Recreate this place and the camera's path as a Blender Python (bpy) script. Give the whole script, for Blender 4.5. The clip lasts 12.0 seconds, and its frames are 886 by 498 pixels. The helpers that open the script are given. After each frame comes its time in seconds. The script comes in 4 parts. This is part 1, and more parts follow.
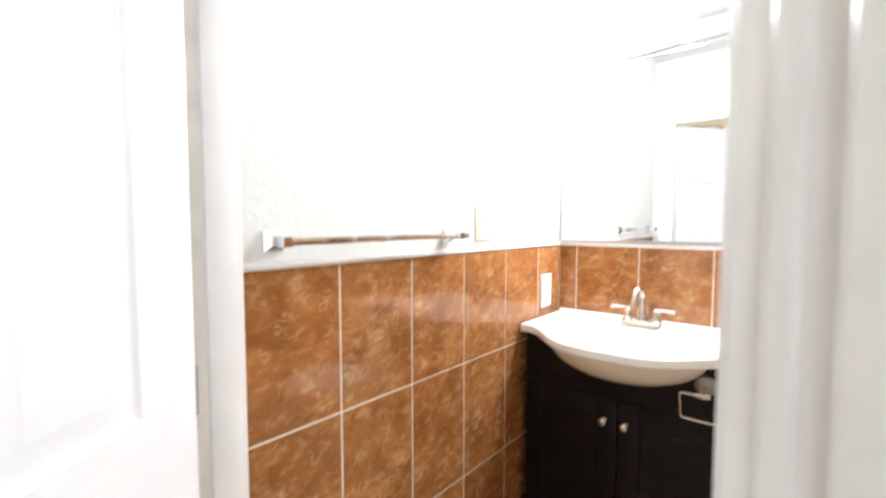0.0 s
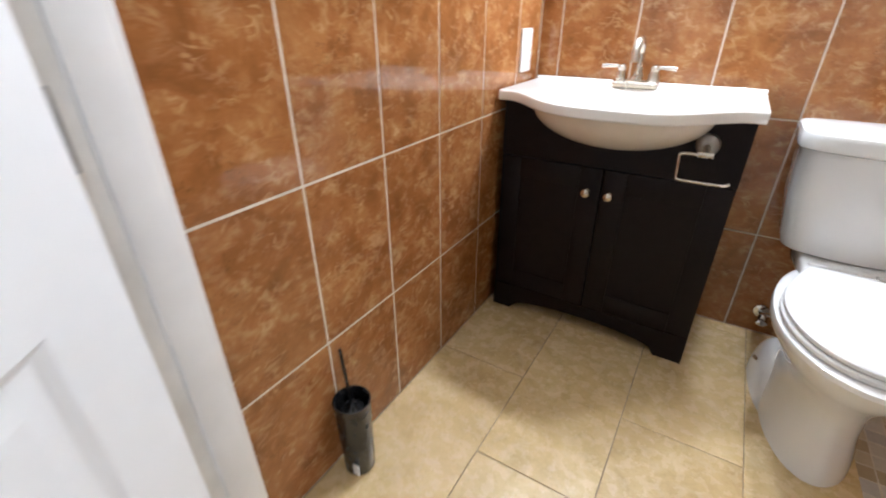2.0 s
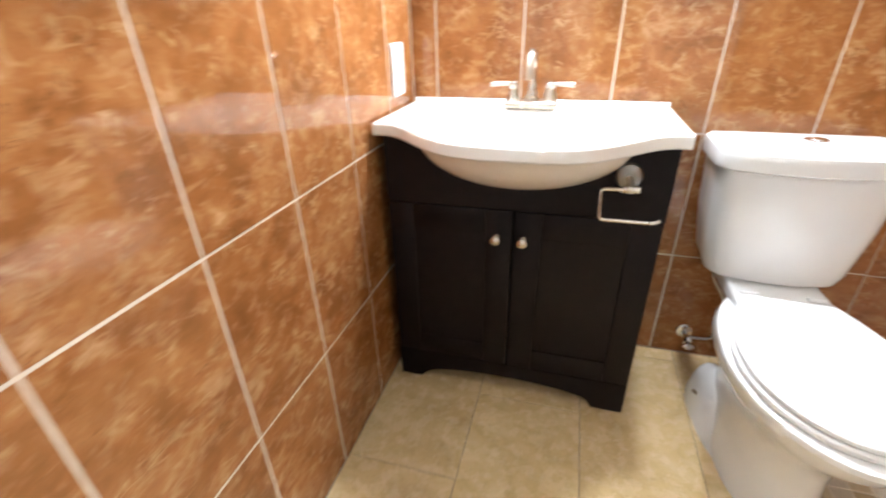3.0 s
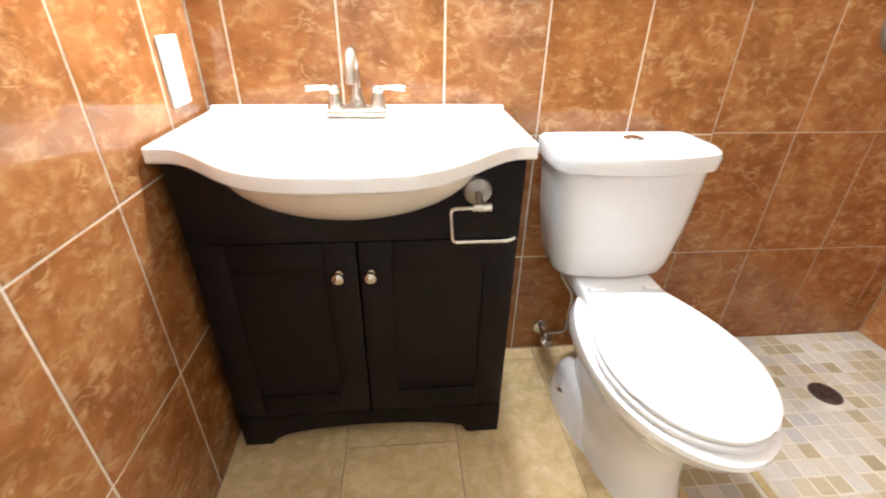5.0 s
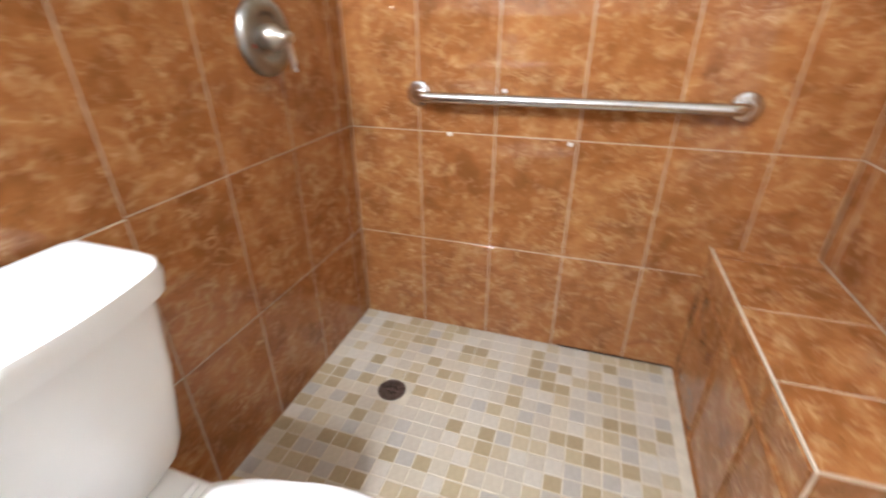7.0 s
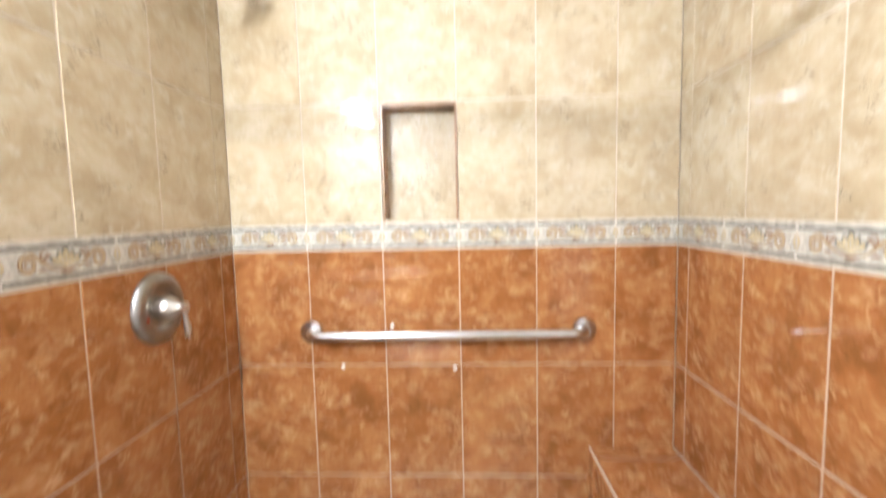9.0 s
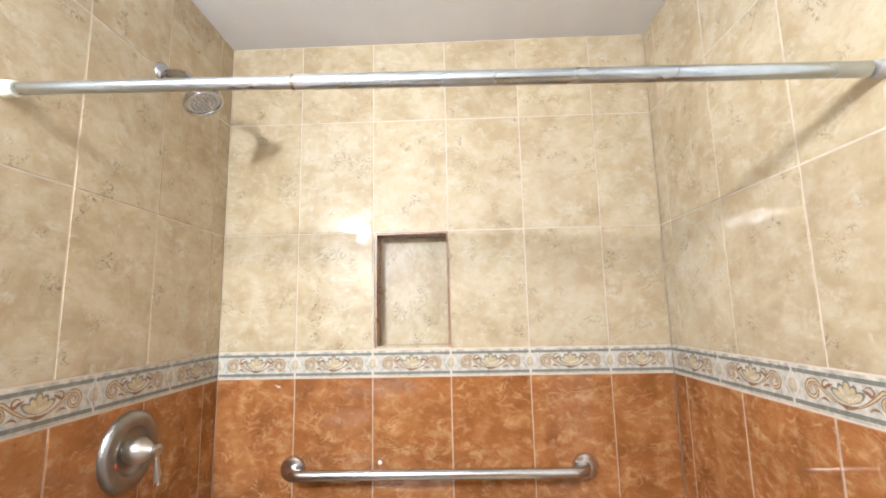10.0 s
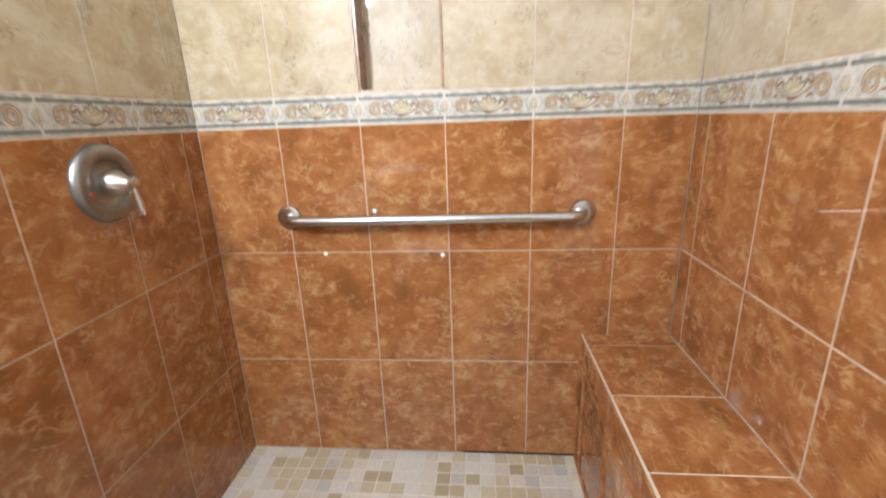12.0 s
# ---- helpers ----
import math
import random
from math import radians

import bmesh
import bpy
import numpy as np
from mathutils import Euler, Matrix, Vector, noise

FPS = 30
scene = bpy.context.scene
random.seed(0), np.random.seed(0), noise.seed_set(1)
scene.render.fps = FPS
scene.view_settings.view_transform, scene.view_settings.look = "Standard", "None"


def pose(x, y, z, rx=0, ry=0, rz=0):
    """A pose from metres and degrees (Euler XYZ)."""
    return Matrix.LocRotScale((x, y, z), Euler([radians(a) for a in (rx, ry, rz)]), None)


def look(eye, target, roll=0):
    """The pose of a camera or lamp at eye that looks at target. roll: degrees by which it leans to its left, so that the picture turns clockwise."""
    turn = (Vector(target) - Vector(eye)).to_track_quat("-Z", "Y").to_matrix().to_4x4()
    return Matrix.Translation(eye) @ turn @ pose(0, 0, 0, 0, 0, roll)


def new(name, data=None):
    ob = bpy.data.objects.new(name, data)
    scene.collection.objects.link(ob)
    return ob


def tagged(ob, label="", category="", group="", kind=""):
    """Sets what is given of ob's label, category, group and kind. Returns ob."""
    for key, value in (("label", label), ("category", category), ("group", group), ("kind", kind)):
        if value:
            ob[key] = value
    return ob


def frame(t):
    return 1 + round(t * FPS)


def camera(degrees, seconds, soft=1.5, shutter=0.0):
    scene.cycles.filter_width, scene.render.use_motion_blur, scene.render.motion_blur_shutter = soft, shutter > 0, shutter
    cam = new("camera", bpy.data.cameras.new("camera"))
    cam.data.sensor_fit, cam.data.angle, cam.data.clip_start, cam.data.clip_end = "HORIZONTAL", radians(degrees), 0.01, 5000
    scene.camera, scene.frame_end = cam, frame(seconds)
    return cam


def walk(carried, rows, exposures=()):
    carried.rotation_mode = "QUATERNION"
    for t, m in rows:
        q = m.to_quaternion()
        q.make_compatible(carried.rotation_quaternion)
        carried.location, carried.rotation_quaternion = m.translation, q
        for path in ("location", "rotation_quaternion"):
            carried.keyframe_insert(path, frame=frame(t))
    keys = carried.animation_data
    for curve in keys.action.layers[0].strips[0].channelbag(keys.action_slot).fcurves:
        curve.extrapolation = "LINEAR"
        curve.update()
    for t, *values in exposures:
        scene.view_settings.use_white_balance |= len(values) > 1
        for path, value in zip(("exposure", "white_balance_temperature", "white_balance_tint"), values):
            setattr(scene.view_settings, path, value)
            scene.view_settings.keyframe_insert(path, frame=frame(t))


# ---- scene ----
cam = camera(90.7, 12.0, soft=1.9, shutter=0.6)

PATH = [
    (0, (0.879, -1.861, 1.247), (-0.411, -0.337, 1.13), -0.0),
    (0.5, (0.819, -1.857, 1.21), (-0.53, -0.428, 0.835), -0.0),
    (1, (0.76, -1.837, 1.157), (-0.484, -0.421, 0.487), -0.3),
    (1.5, (0.721, -1.808, 1.098), (-0.381, -0.395, 0.211), 1.2),
    (2, (0.659, -1.755, 1.073), (-0.274, -0.259, 0.128), -0.2),
    (2.5, (0.562, -1.572, 1.077), (-0.214, 0.016, 0.142), -2.3),
    (3, (0.507, -1.408, 1.088), (-0.001, 0.286, 0.154), -1.5),
    (3.5, (0.486, -1.279, 1.101), (0.337, 0.474, 0.149), -1.4),
    (3.7, (0.488, -1.249, 1.093), (0.426, 0.507, 0.138), -0.7),
    (5.5, (0.498, -1.156, 1.083), (0.912, 0.55, 0.124), 1.5),
    (6, (0.658, -1.021, 1.076), (1.57, 0.511, 0.171), 0.6),
    (6.5, (0.794, -0.9, 1.107), (2.171, 0.187, 0.147), 1.5),
    (7, (0.861, -0.801, 1.102), (2.548, -0.242, 0.186), -0.3),
    (7.2, (0.858, -0.762, 1.107), (2.585, -0.392, 0.169), -0.3),
    (8.8, (0.795, -0.777, 1.264), (2.756, -0.678, 0.884), -1.1),
    (9, (0.797, -0.791, 1.305), (2.787, -0.694, 1.133), -1.3),
    (9.5, (0.786, -0.801, 1.36), (2.774, -0.734, 1.567), -1.7),
    (10, (0.788, -0.801, 1.386), (2.766, -0.739, 1.673), -1.2),
    (10.5, (0.804, -0.796, 1.345), (2.802, -0.743, 1.43), -1.3),
    (11, (0.812, -0.79, 1.284), (2.807, -0.747, 1.156), -1.3),
    (11.5, (0.825, -0.789, 1.229), (2.793, -0.774, 0.87), -1.7),
    (12, (0.912, -0.876, 1.191), (2.821, -0.702, 0.62), -2.1),
]
walk(cam, [(t, look(eye, target, roll)) for t, eye, target, roll in PATH], [
    (0, 0.22, 6200, 10), (0.5, -0.25, 5900, 10), (1.0, -0.47, 5900, 10), (1.5, -0.33, 5800, 10), (2.0, -0.06, 5900, 10), (2.5, 0.2, 6000, 10),
    (3.5, 0.65, 6150, 10), (5.5, 0.6, 6200, 10), (6.5, 0.35, 6100, 10), (7.2, 0.3, 6050, 10), (9.0, 0.6, 5950, 10),
    (10.0, 0.28, 6000, 10), (10.5, 0.12, 6000, 10), (11.0, 0.09, 5950, 10), (11.5, 0.1, 5850, 10), (12, 0.24, 5850, 10)])

# ---- light ----
world = bpy.data.worlds.new("world")
world.use_nodes = True
scene.world = world
world.node_tree.nodes["Background"].inputs[0].default_value = (0.85, 0.93, 1.0, 1)
world.node_tree.nodes["Background"].inputs[1].default_value = 1.0
GLOBE_GLOW = 560.0
HALL_GLOW = 110.0
HALL_FILL_WATTS = 17.0

# ---- sizes ----
ROOM_X = 2.255       # shower end wall
ROOM_Y = -1.487      # bench wall
DOOR_Y = -1.508      # inner face of the door wall
CEIL = 2.36
TILE = 0.262
WAINSCOT = 1.150
SHOWER_X = 1.389     # where the shower tiling begins on the vanity wall


# ---- materials ----
def nodes_of(name):
    m = bpy.data.materials.new(name)
    m.use_nodes = True
    nt = m.node_tree
    return m, nt, nt.nodes["Principled BSDF"]


def add(nt, kind, **values):
    n = nt.nodes.new(kind)
    for key, value in values.items():
        if key in n.inputs:
            n.inputs[key].default_value = value
    return n


def noise_at(nt, vec, scale, detail=4.0, rough=0.55, distort=0.0):
    n = add(nt, "ShaderNodeTexNoise", Scale=scale, Detail=detail, Roughness=rough, Distortion=distort)
    nt.links.new(vec, n.inputs["Vector"])
    return n.outputs["Fac"]


def ramp(nt, fac, *stops):
    n = nt.nodes.new("ShaderNodeValToRGB")
    els = n.color_ramp.elements
    while len(els) < len(stops):
        els.new(0.5)
    for e, (p, c) in zip(els, stops):
        e.position, e.color = p, (*c, 1)
    nt.links.new(fac, n.inputs["Fac"])
    return n.outputs["Color"]


def mix(nt, fac, a, b, how="MIX"):
    n = nt.nodes.new("ShaderNodeMix")
    n.data_type, n.blend_type = "RGBA", how
    for sock, v in ((n.inputs[0], fac), (n.inputs[6], a), (n.inputs[7], b)):
        if isinstance(v, (int, float)):
            sock.default_value = v
        elif isinstance(v, tuple):
            sock.default_value = (*v, 1)
        else:
            nt.links.new(v, sock)
    return n.outputs[2]


def bump(nt, bsdf, height, strength, distance):
    n = add(nt, "ShaderNodeBump", Strength=strength, Distance=distance)
    nt.links.new(height, n.inputs["Height"])
    nt.links.new(n.outputs["Normal"], bsdf.inputs["Normal"])


def coords(nt, spread=0.0, stretch=(1, 1, 1)):
    """Object coordinates, shifted at random from object to object by up to spread metres."""
    tc = nt.nodes.new("ShaderNodeTexCoord")
    mp = nt.nodes.new("ShaderNodeMapping")
    mp.inputs["Scale"].default_value = stretch
    nt.links.new(tc.outputs["Object"], mp.inputs["Vector"])
    if spread:
        info = nt.nodes.new("ShaderNodeObjectInfo")
        mul = nt.nodes.new("ShaderNodeVectorMath")
        mul.operation = "SCALE"
        comb = nt.nodes.new("ShaderNodeCombineXYZ")
        comb.inputs[0].default_value, comb.inputs[1].default_value = 1.0, 0.7
        nt.links.new(info.outputs["Random"], comb.inputs[2])
        nt.links.new(comb.outputs[0], mul.inputs[0])
        mul.inputs["Scale"].default_value = spread
        nt.links.new(mul.outputs[0], mp.inputs["Location"])
    return mp.outputs["Vector"]


def plain(name, colour, rough=0.5, metal=0.0, wear=0.06, scale=18.0, coat=0.0, relief=0.0):
    """A surface of one colour with faint smudges and uneven gloss."""
    m, nt, b = nodes_of(name)
    v = coords(nt)
    f = noise_at(nt, v, scale)
    dark = tuple(c * (1 - wear) for c in colour)
    light = tuple(min(1, c * (1 + wear)) for c in colour)
    nt.links.new(ramp(nt, f, (0.3, dark), (0.7, light)), b.inputs["Base Color"])
    r = ramp(nt, noise_at(nt, v, 5.0 if metal else scale * 2.7), (0.3, (rough * 0.8,) * 3), (0.75, (min(1, rough * 1.25),) * 3))
    nt.links.new(r, b.inputs["Roughness"])
    b.inputs["Metallic"].default_value = metal
    b.inputs["Coat Weight"].default_value = coat
    if relief:
        bump(nt, b, noise_at(nt, v, scale * 6), 0.3, relief)
    return m


def marbled(name, dark, mid, light, vein, rough, spread, pit=0.0, wisp=0.8):
    """Glazed tile printed like stone: soft clouds, pale curling wisps, scratches and small dark pits."""
    m, nt, b = nodes_of(name)
    v = coords(nt, spread)
    lean = nt.nodes.new("ShaderNodeVectorRotate")
    lean.rotation_type = "Z_AXIS"
    lean.inputs["Angle"].default_value = 0.55
    nt.links.new(coords(nt, spread, (1.0, 1.5, 1)), lean.inputs["Vector"])
    slant = lean.outputs[0]

    def span(fac, low, high, top=1.0):
        a = nt.nodes.new("ShaderNodeMapRange")
        a.inputs["From Min"].default_value, a.inputs["From Max"].default_value = low, high
        a.inputs["To Max"].default_value = top
        nt.links.new(fac, a.inputs["Value"])
        return a.outputs[0]

    def calc(how, p, q):
        t = nt.nodes.new("ShaderNodeMath")
        t.operation = how
        for sock, value in zip(t.inputs, (p, q)):
            if isinstance(value, float):
                sock.default_value = value
            else:
                nt.links.new(value, sock)
        return t.outputs[0]

    def line(vec, size, width, wander):
        """Thin curling lines where a wandering noise crosses its middle."""
        away = calc("ABSOLUTE", calc("SUBTRACT", noise_at(nt, vec, size, 2, 0.5, wander), 0.5), 0.0)
        return span(away, width, width * 0.25)

    col = ramp(nt, noise_at(nt, v, 9.0, 7, 0.60, 0.6), (0.34, dark), (0.50, mid), (0.66, light))
    fine = noise_at(nt, slant, 22.0, 6, 0.66, 0.5)
    col = mix(nt, span(fine, 0.52, 0.78, 0.60), col, vein)
    col = mix(nt, span(fine, 0.48, 0.26, 0.60), col, dark)
    for size, width, wander, spot, low, amount in ((10.0, 0.045, 1.3, 12.0, 0.55, 0.60), (19.0, 0.060, 1.1, 20.0, 0.575, 0.80), (5.0, 0.010, 0.5, 9.0, 0.57, 0.55)):
        here = span(noise_at(nt, v, spot, 2), low, low + 0.10, amount * wisp)
        col = mix(nt, calc("MULTIPLY", line(slant, size, width, wander), here), col, vein)
    blot = span(noise_at(nt, slant, 17.0, 4, 0.62, 0.8), 0.54, 0.68, 0.75 * wisp)
    col = mix(nt, calc("MULTIPLY", blot, span(noise_at(nt, v, 6.0, 2), 0.44, 0.6)), col, vein)
    if pit:
        here = span(noise_at(nt, v, 14.0, 2), 0.58, 0.64, pit)
        col = mix(nt, calc("MULTIPLY", line(v, 42.0, 0.028, 1.6), here), col, tuple(c * 0.38 for c in dark))
    speck = ramp(nt, noise_at(nt, v, 90.0, 4, 0.7), (0.28, (0.80, 0.77, 0.74)), (0.46, (1, 1, 1)))
    col = mix(nt, 0.5, col, speck, "MULTIPLY")
    info = nt.nodes.new("ShaderNodeObjectInfo")
    tone = ramp(nt, info.outputs["Random"], (0.0, (0.92, 0.89, 0.86)), (0.4, (1.0, 0.98, 0.95)), (1.0, (1.0, 1.0, 1.0)))
    col = mix(nt, 1.0, col, tone, "MULTIPLY")
    nt.links.new(col, b.inputs["Base Color"])
    r = ramp(nt, noise_at(nt, v, 30.0), (0.3, (rough * 0.75,) * 3), (0.75, (rough * 1.5,) * 3))
    nt.links.new(r, b.inputs["Roughness"])
    b.inputs["Specular IOR Level"].default_value = 0.55
    bump(nt, b, noise_at(nt, v, 8.0, 2), 0.035, 0.004)
    return m


RUST = marbled("rust_tile", (0.222, 0.082, 0.025), (0.310, 0.123, 0.038), (0.380, 0.168, 0.059), (0.62, 0.385, 0.200), 0.03, 40, 0.4, 0.55)
CREAM = marbled("cream_tile", (0.400, 0.312, 0.190), (0.475, 0.388, 0.255), (0.525, 0.446, 0.312), (0.595, 0.540, 0.430), 0.03, 40, 0.8, 0.6)
FLOOR_TILE = marbled("beige_floor_tile", (0.54, 0.405, 0.205), (0.65, 0.495, 0.26), (0.70, 0.555, 0.315), (0.74, 0.62, 0.41), 0.24, 40, 0.0, 0.4)
GROUT = plain("pale_grout", (0.64, 0.55, 0.45), 0.85, wear=0.14, scale=25)
GROUT_WET = plain("shower_grout", (0.46, 0.335, 0.245), 0.85, wear=0.18, scale=25)
GROUT_CREAM = plain("cream_grout", (0.56, 0.475, 0.375), 0.85, wear=0.10, scale=25)
GROUT_FLOOR = plain("floor_grout", (0.34, 0.26, 0.16), 0.85, wear=0.25, scale=20)
GROUT_MOSAIC = plain("mosaic_grout", (0.60, 0.55, 0.45), 0.85, wear=0.15, scale=20)
BAND = plain("band_cream", (0.48, 0.45, 0.39), 0.25, wear=0.38, scale=40)
BAND_BLUE = plain("band_slate", (0.185, 0.182, 0.155), 0.25, wear=0.15, scale=40)
BAND_TAN = plain("band_tan", (0.24, 0.135, 0.075), 0.25, wear=0.25, scale=60)
BAND_OLIVE = plain("band_ochre", (0.49, 0.39, 0.23), 0.25, wear=0.2, scale=60)
PORCELAIN = plain("porcelain", (0.80, 0.80, 0.79), 0.09, wear=0.01, coat=0.3)
SEAT = plain("seat_plastic", (0.82, 0.82, 0.82), 0.2, wear=0.01)
COUNTER = plain("cultured_marble", (0.82, 0.80, 0.765), 0.13, wear=0.015, coat=0.3)
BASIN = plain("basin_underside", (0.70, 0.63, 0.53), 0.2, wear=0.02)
ESPRESSO = plain("espresso_wood", (0.0075, 0.0048, 0.0050), 0.42, wear=0.25, scale=30)
ESPRESSO.node_tree.nodes["Principled BSDF"].inputs["Specular IOR Level"].default_value = 0.15
DARK_GAP = plain("shadow_gap", (0.006, 0.005, 0.005), 0.8)
NICKEL = plain("brushed_nickel", (0.60, 0.56, 0.50), 0.27, 1.0, wear=0.06, scale=40)
VALVE_NICKEL = plain("valve_nickel", (0.30, 0.285, 0.262), 0.34, 1.0, wear=0.14, scale=30)
STEEL = plain("brushed_steel", (0.58, 0.57, 0.56), 0.24, 1.0, wear=0.08, scale=60)
DULL_CHROME = plain("dull_chrome", (0.47, 0.50, 0.51), 0.27, 1.0, wear=0.12, scale=30)
HEAD_CHROME = plain("tarnished_chrome", (0.46, 0.46, 0.48), 0.14, 1.0, wear=0.2, scale=40)
CHROME = plain("chrome", (0.74, 0.75, 0.77), 0.07, 1.0, wear=0.03)
HINGE = plain("worn_hinge", (0.42, 0.41, 0.40), 0.5, 0.4, wear=0.15, scale=60)
BAND_WHITE = plain("band_white", (0.60, 0.57, 0.51), 0.25, wear=0.08, scale=40)
BRASS = plain("aged_bolt", (0.24, 0.18, 0.12), 0.4, 0.8, wear=0.3)
DRAIN_METAL = plain("dark_drain", (0.20, 0.17, 0.16), 0.4, 0.9, wear=0.3, scale=60)
BLACK = plain("black_plastic", (0.012, 0.012, 0.013), 0.25)
DOOR_PAINT = plain("door_paint", (0.80, 0.80, 0.81), 0.38, wear=0.02, scale=6, relief=0.0004)
TRIM_PAINT = plain("trim_paint", (0.79, 0.77, 0.76), 0.35, wear=0.05, scale=9, relief=0.0006)
RABBET = plain("worn_jamb_paint", (0.79, 0.75, 0.70), 0.5, wear=0.10, scale=12)
IVORY = plain("ivory_plastic", (0.79, 0.76, 0.63), 0.3, wear=0.02)
WHITE_PLASTIC = plain("white_plastic", (0.82, 0.82, 0.82), 0.25, wear=0.02)
HALL_WALL = plain("hall_cream_wall", (0.78, 0.71, 0.56), 0.8, wear=0.04, scale=4)
HALL_BROWN = plain("hall_brown_beam", (0.12, 0.055, 0.025), 0.6, wear=0.2, scale=6)
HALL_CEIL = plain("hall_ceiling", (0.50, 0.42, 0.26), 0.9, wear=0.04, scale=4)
HALL_FLOOR = plain("hall_floor", (0.28, 0.20, 0.12), 0.5, wear=0.2, scale=5)
CEILING_PAINT = plain("ceiling_paint", (0.62, 0.60, 0.59), 0.9, wear=0.03, scale=6, relief=0.0008)
MIRROR = plain("mirror_silver", (0.88, 0.90, 0.89), 0.012, 1.0, wear=0.005)


def plaster(name, colour):
    """White paint over a knockdown plaster texture."""
    m, nt, b = nodes_of(name)
    v = coords(nt)
    patch = ramp(nt, noise_at(nt, v, 38.0, 3, 0.5, 0.8), (0.47, (0, 0, 0)), (0.58, (1, 1, 1)))
    fine = noise_at(nt, v, 160.0, 3)
    h = mix(nt, 0.25, patch, fine)
    nt.links.new(ramp(nt, noise_at(nt, v, 5.0), (0.3, tuple(c * 0.95 for c in colour)), (0.7, colour)), b.inputs["Base Color"])
    b.inputs["Roughness"].default_value = 0.55
    bump(nt, b, h, 0.28, 0.0025)
    return m


PLASTER = plaster("white_plaster", (0.70, 0.70, 0.67))


def mosaic_mat(name, socket):
    """Small stone tiles, each one white, cream, grey or tan."""
    m, nt, b = nodes_of(name)
    src = nt.nodes.new("ShaderNodeObjectInfo" if socket == "Random" else "ShaderNodeNewGeometry")
    v = coords(nt)
    n = nt.nodes.new("ShaderNodeValToRGB")
    n.color_ramp.interpolation = "CONSTANT"
    stops = [(0.0, (0.52, 0.475, 0.40)), (0.16, (0.58, 0.545, 0.48)), (0.34, (0.45, 0.425, 0.39)), (0.48, (0.50, 0.425, 0.295)),
             (0.60, (0.56, 0.51, 0.415)), (0.74, (0.40, 0.32, 0.195)), (0.86, (0.46, 0.38, 0.245)), (0.95, (0.36, 0.285, 0.17))]
    els = n.color_ramp.elements
    while len(els) < len(stops):
        els.new(0.5)
    for e, (p, c) in zip(els, stops):
        e.position, e.color = p, (*c, 1)
    nt.links.new(src.outputs[socket], n.inputs["Fac"])
    cloud = ramp(nt, noise_at(nt, v, 60.0, 4), (0.3, (0.86, 0.85, 0.83)), (0.65, (1, 1, 1)))
    nt.links.new(mix(nt, 0.8, n.outputs["Color"], cloud, "MULTIPLY"), b.inputs["Base Color"])
    b.inputs["Roughness"].default_value = 0.33
    return m


MOSAIC = mosaic_mat("stone_mosaic", "Random")
MOSAIC_ISLE = mosaic_mat("stone_mosaic_field", "Random Per Island")


def glow(name, colour, strength):
    m, nt, b = nodes_of(name)
    b.inputs["Base Color"].default_value = (0.8, 0.8, 0.8, 1)
    b.inputs["Emission Color"].default_value = (*colour, 1)
    b.inputs["Emission Strength"].default_value = strength
    return m


PANE, _nt, _b = nodes_of("window_glass")
_b.inputs["Transmission Weight"].default_value, _b.inputs["Roughness"].default_value = 1.0, 0.0
_b.inputs["IOR"].default_value = 1.45
GLOBE = glow("lit_globe", (0.97, 0.985, 1.0), GLOBE_GLOW)
DOME = glow("lit_dome", (1.0, 0.95, 0.86), HALL_GLOW)


# ---- builders ----
def finish(bm, name, material):
    bmesh.ops.recalc_face_normals(bm, faces=bm.faces)
    for f in bm.faces:
        f.smooth = True
    for e in bm.edges:
        e.smooth = len(e.link_faces) == 2 and e.calc_face_angle(9) < 0.6
    me = bpy.data.meshes.new(name)
    bm.to_mesh(me)
    bm.free()
    for m in material if isinstance(material, (list, tuple)) else [material]:
        me.materials.append(m)
    return me


def solid(name, bm, material):
    return new(name, finish(bm, name, material))


def thing(name, x, y, z, label, category, group="", kind="", turn=0.0):
    ob = new(name)
    ob.empty_display_size = 0.05
    ob.matrix_basis = pose(x, y, z, 0, 0, turn)
    return tagged(ob, label, category, group, kind)


def part(name, bm, material, parent, label="", local=False):
    """One mesh under a thing or a part. The shape is given in the room's metres, or in the thing's own if local."""
    ob = solid(name, bm, material)
    ob.parent = parent
    if not local and parent.type == "EMPTY":
        ob.matrix_parent_inverse = parent.matrix_basis.inverted()
    if label:
        ob["label"] = label
    return ob


def box(x0, x1, y0, y1, z0, z1, bevel=0.0, seg=2, bm=None):
    bm = bm or bmesh.new()
    m = Matrix.Translation(((x0 + x1) / 2, (y0 + y1) / 2, (z0 + z1) / 2)) @ Matrix.Diagonal((abs(x1 - x0), abs(y1 - y0), abs(z1 - z0), 1))
    vs = bmesh.ops.create_cube(bm, size=1, matrix=m)["verts"]
    if bevel:
        es = {e for v in vs for e in v.link_edges}
        bmesh.ops.bevel(bm, geom=list(es), offset=bevel, segments=seg, profile=0.5, affect="EDGES")
    return bm


def loft(rings, bm=None, cap=True, closed=True):
    """A skin over rings of equally many points."""
    bm = bm or bmesh.new()
    vr = [[bm.verts.new(p) for p in ring] for ring in rings]
    n = len(rings[0])
    for a, b in zip(vr, vr[1:]):
        for i in range(n if closed else n - 1):
            j = (i + 1) % n
            bm.faces.new((a[i], a[j], b[j], b[i]))
    if cap:
        bm.faces.new(vr[0][::-1])
        bm.faces.new(vr[-1])
    return bm


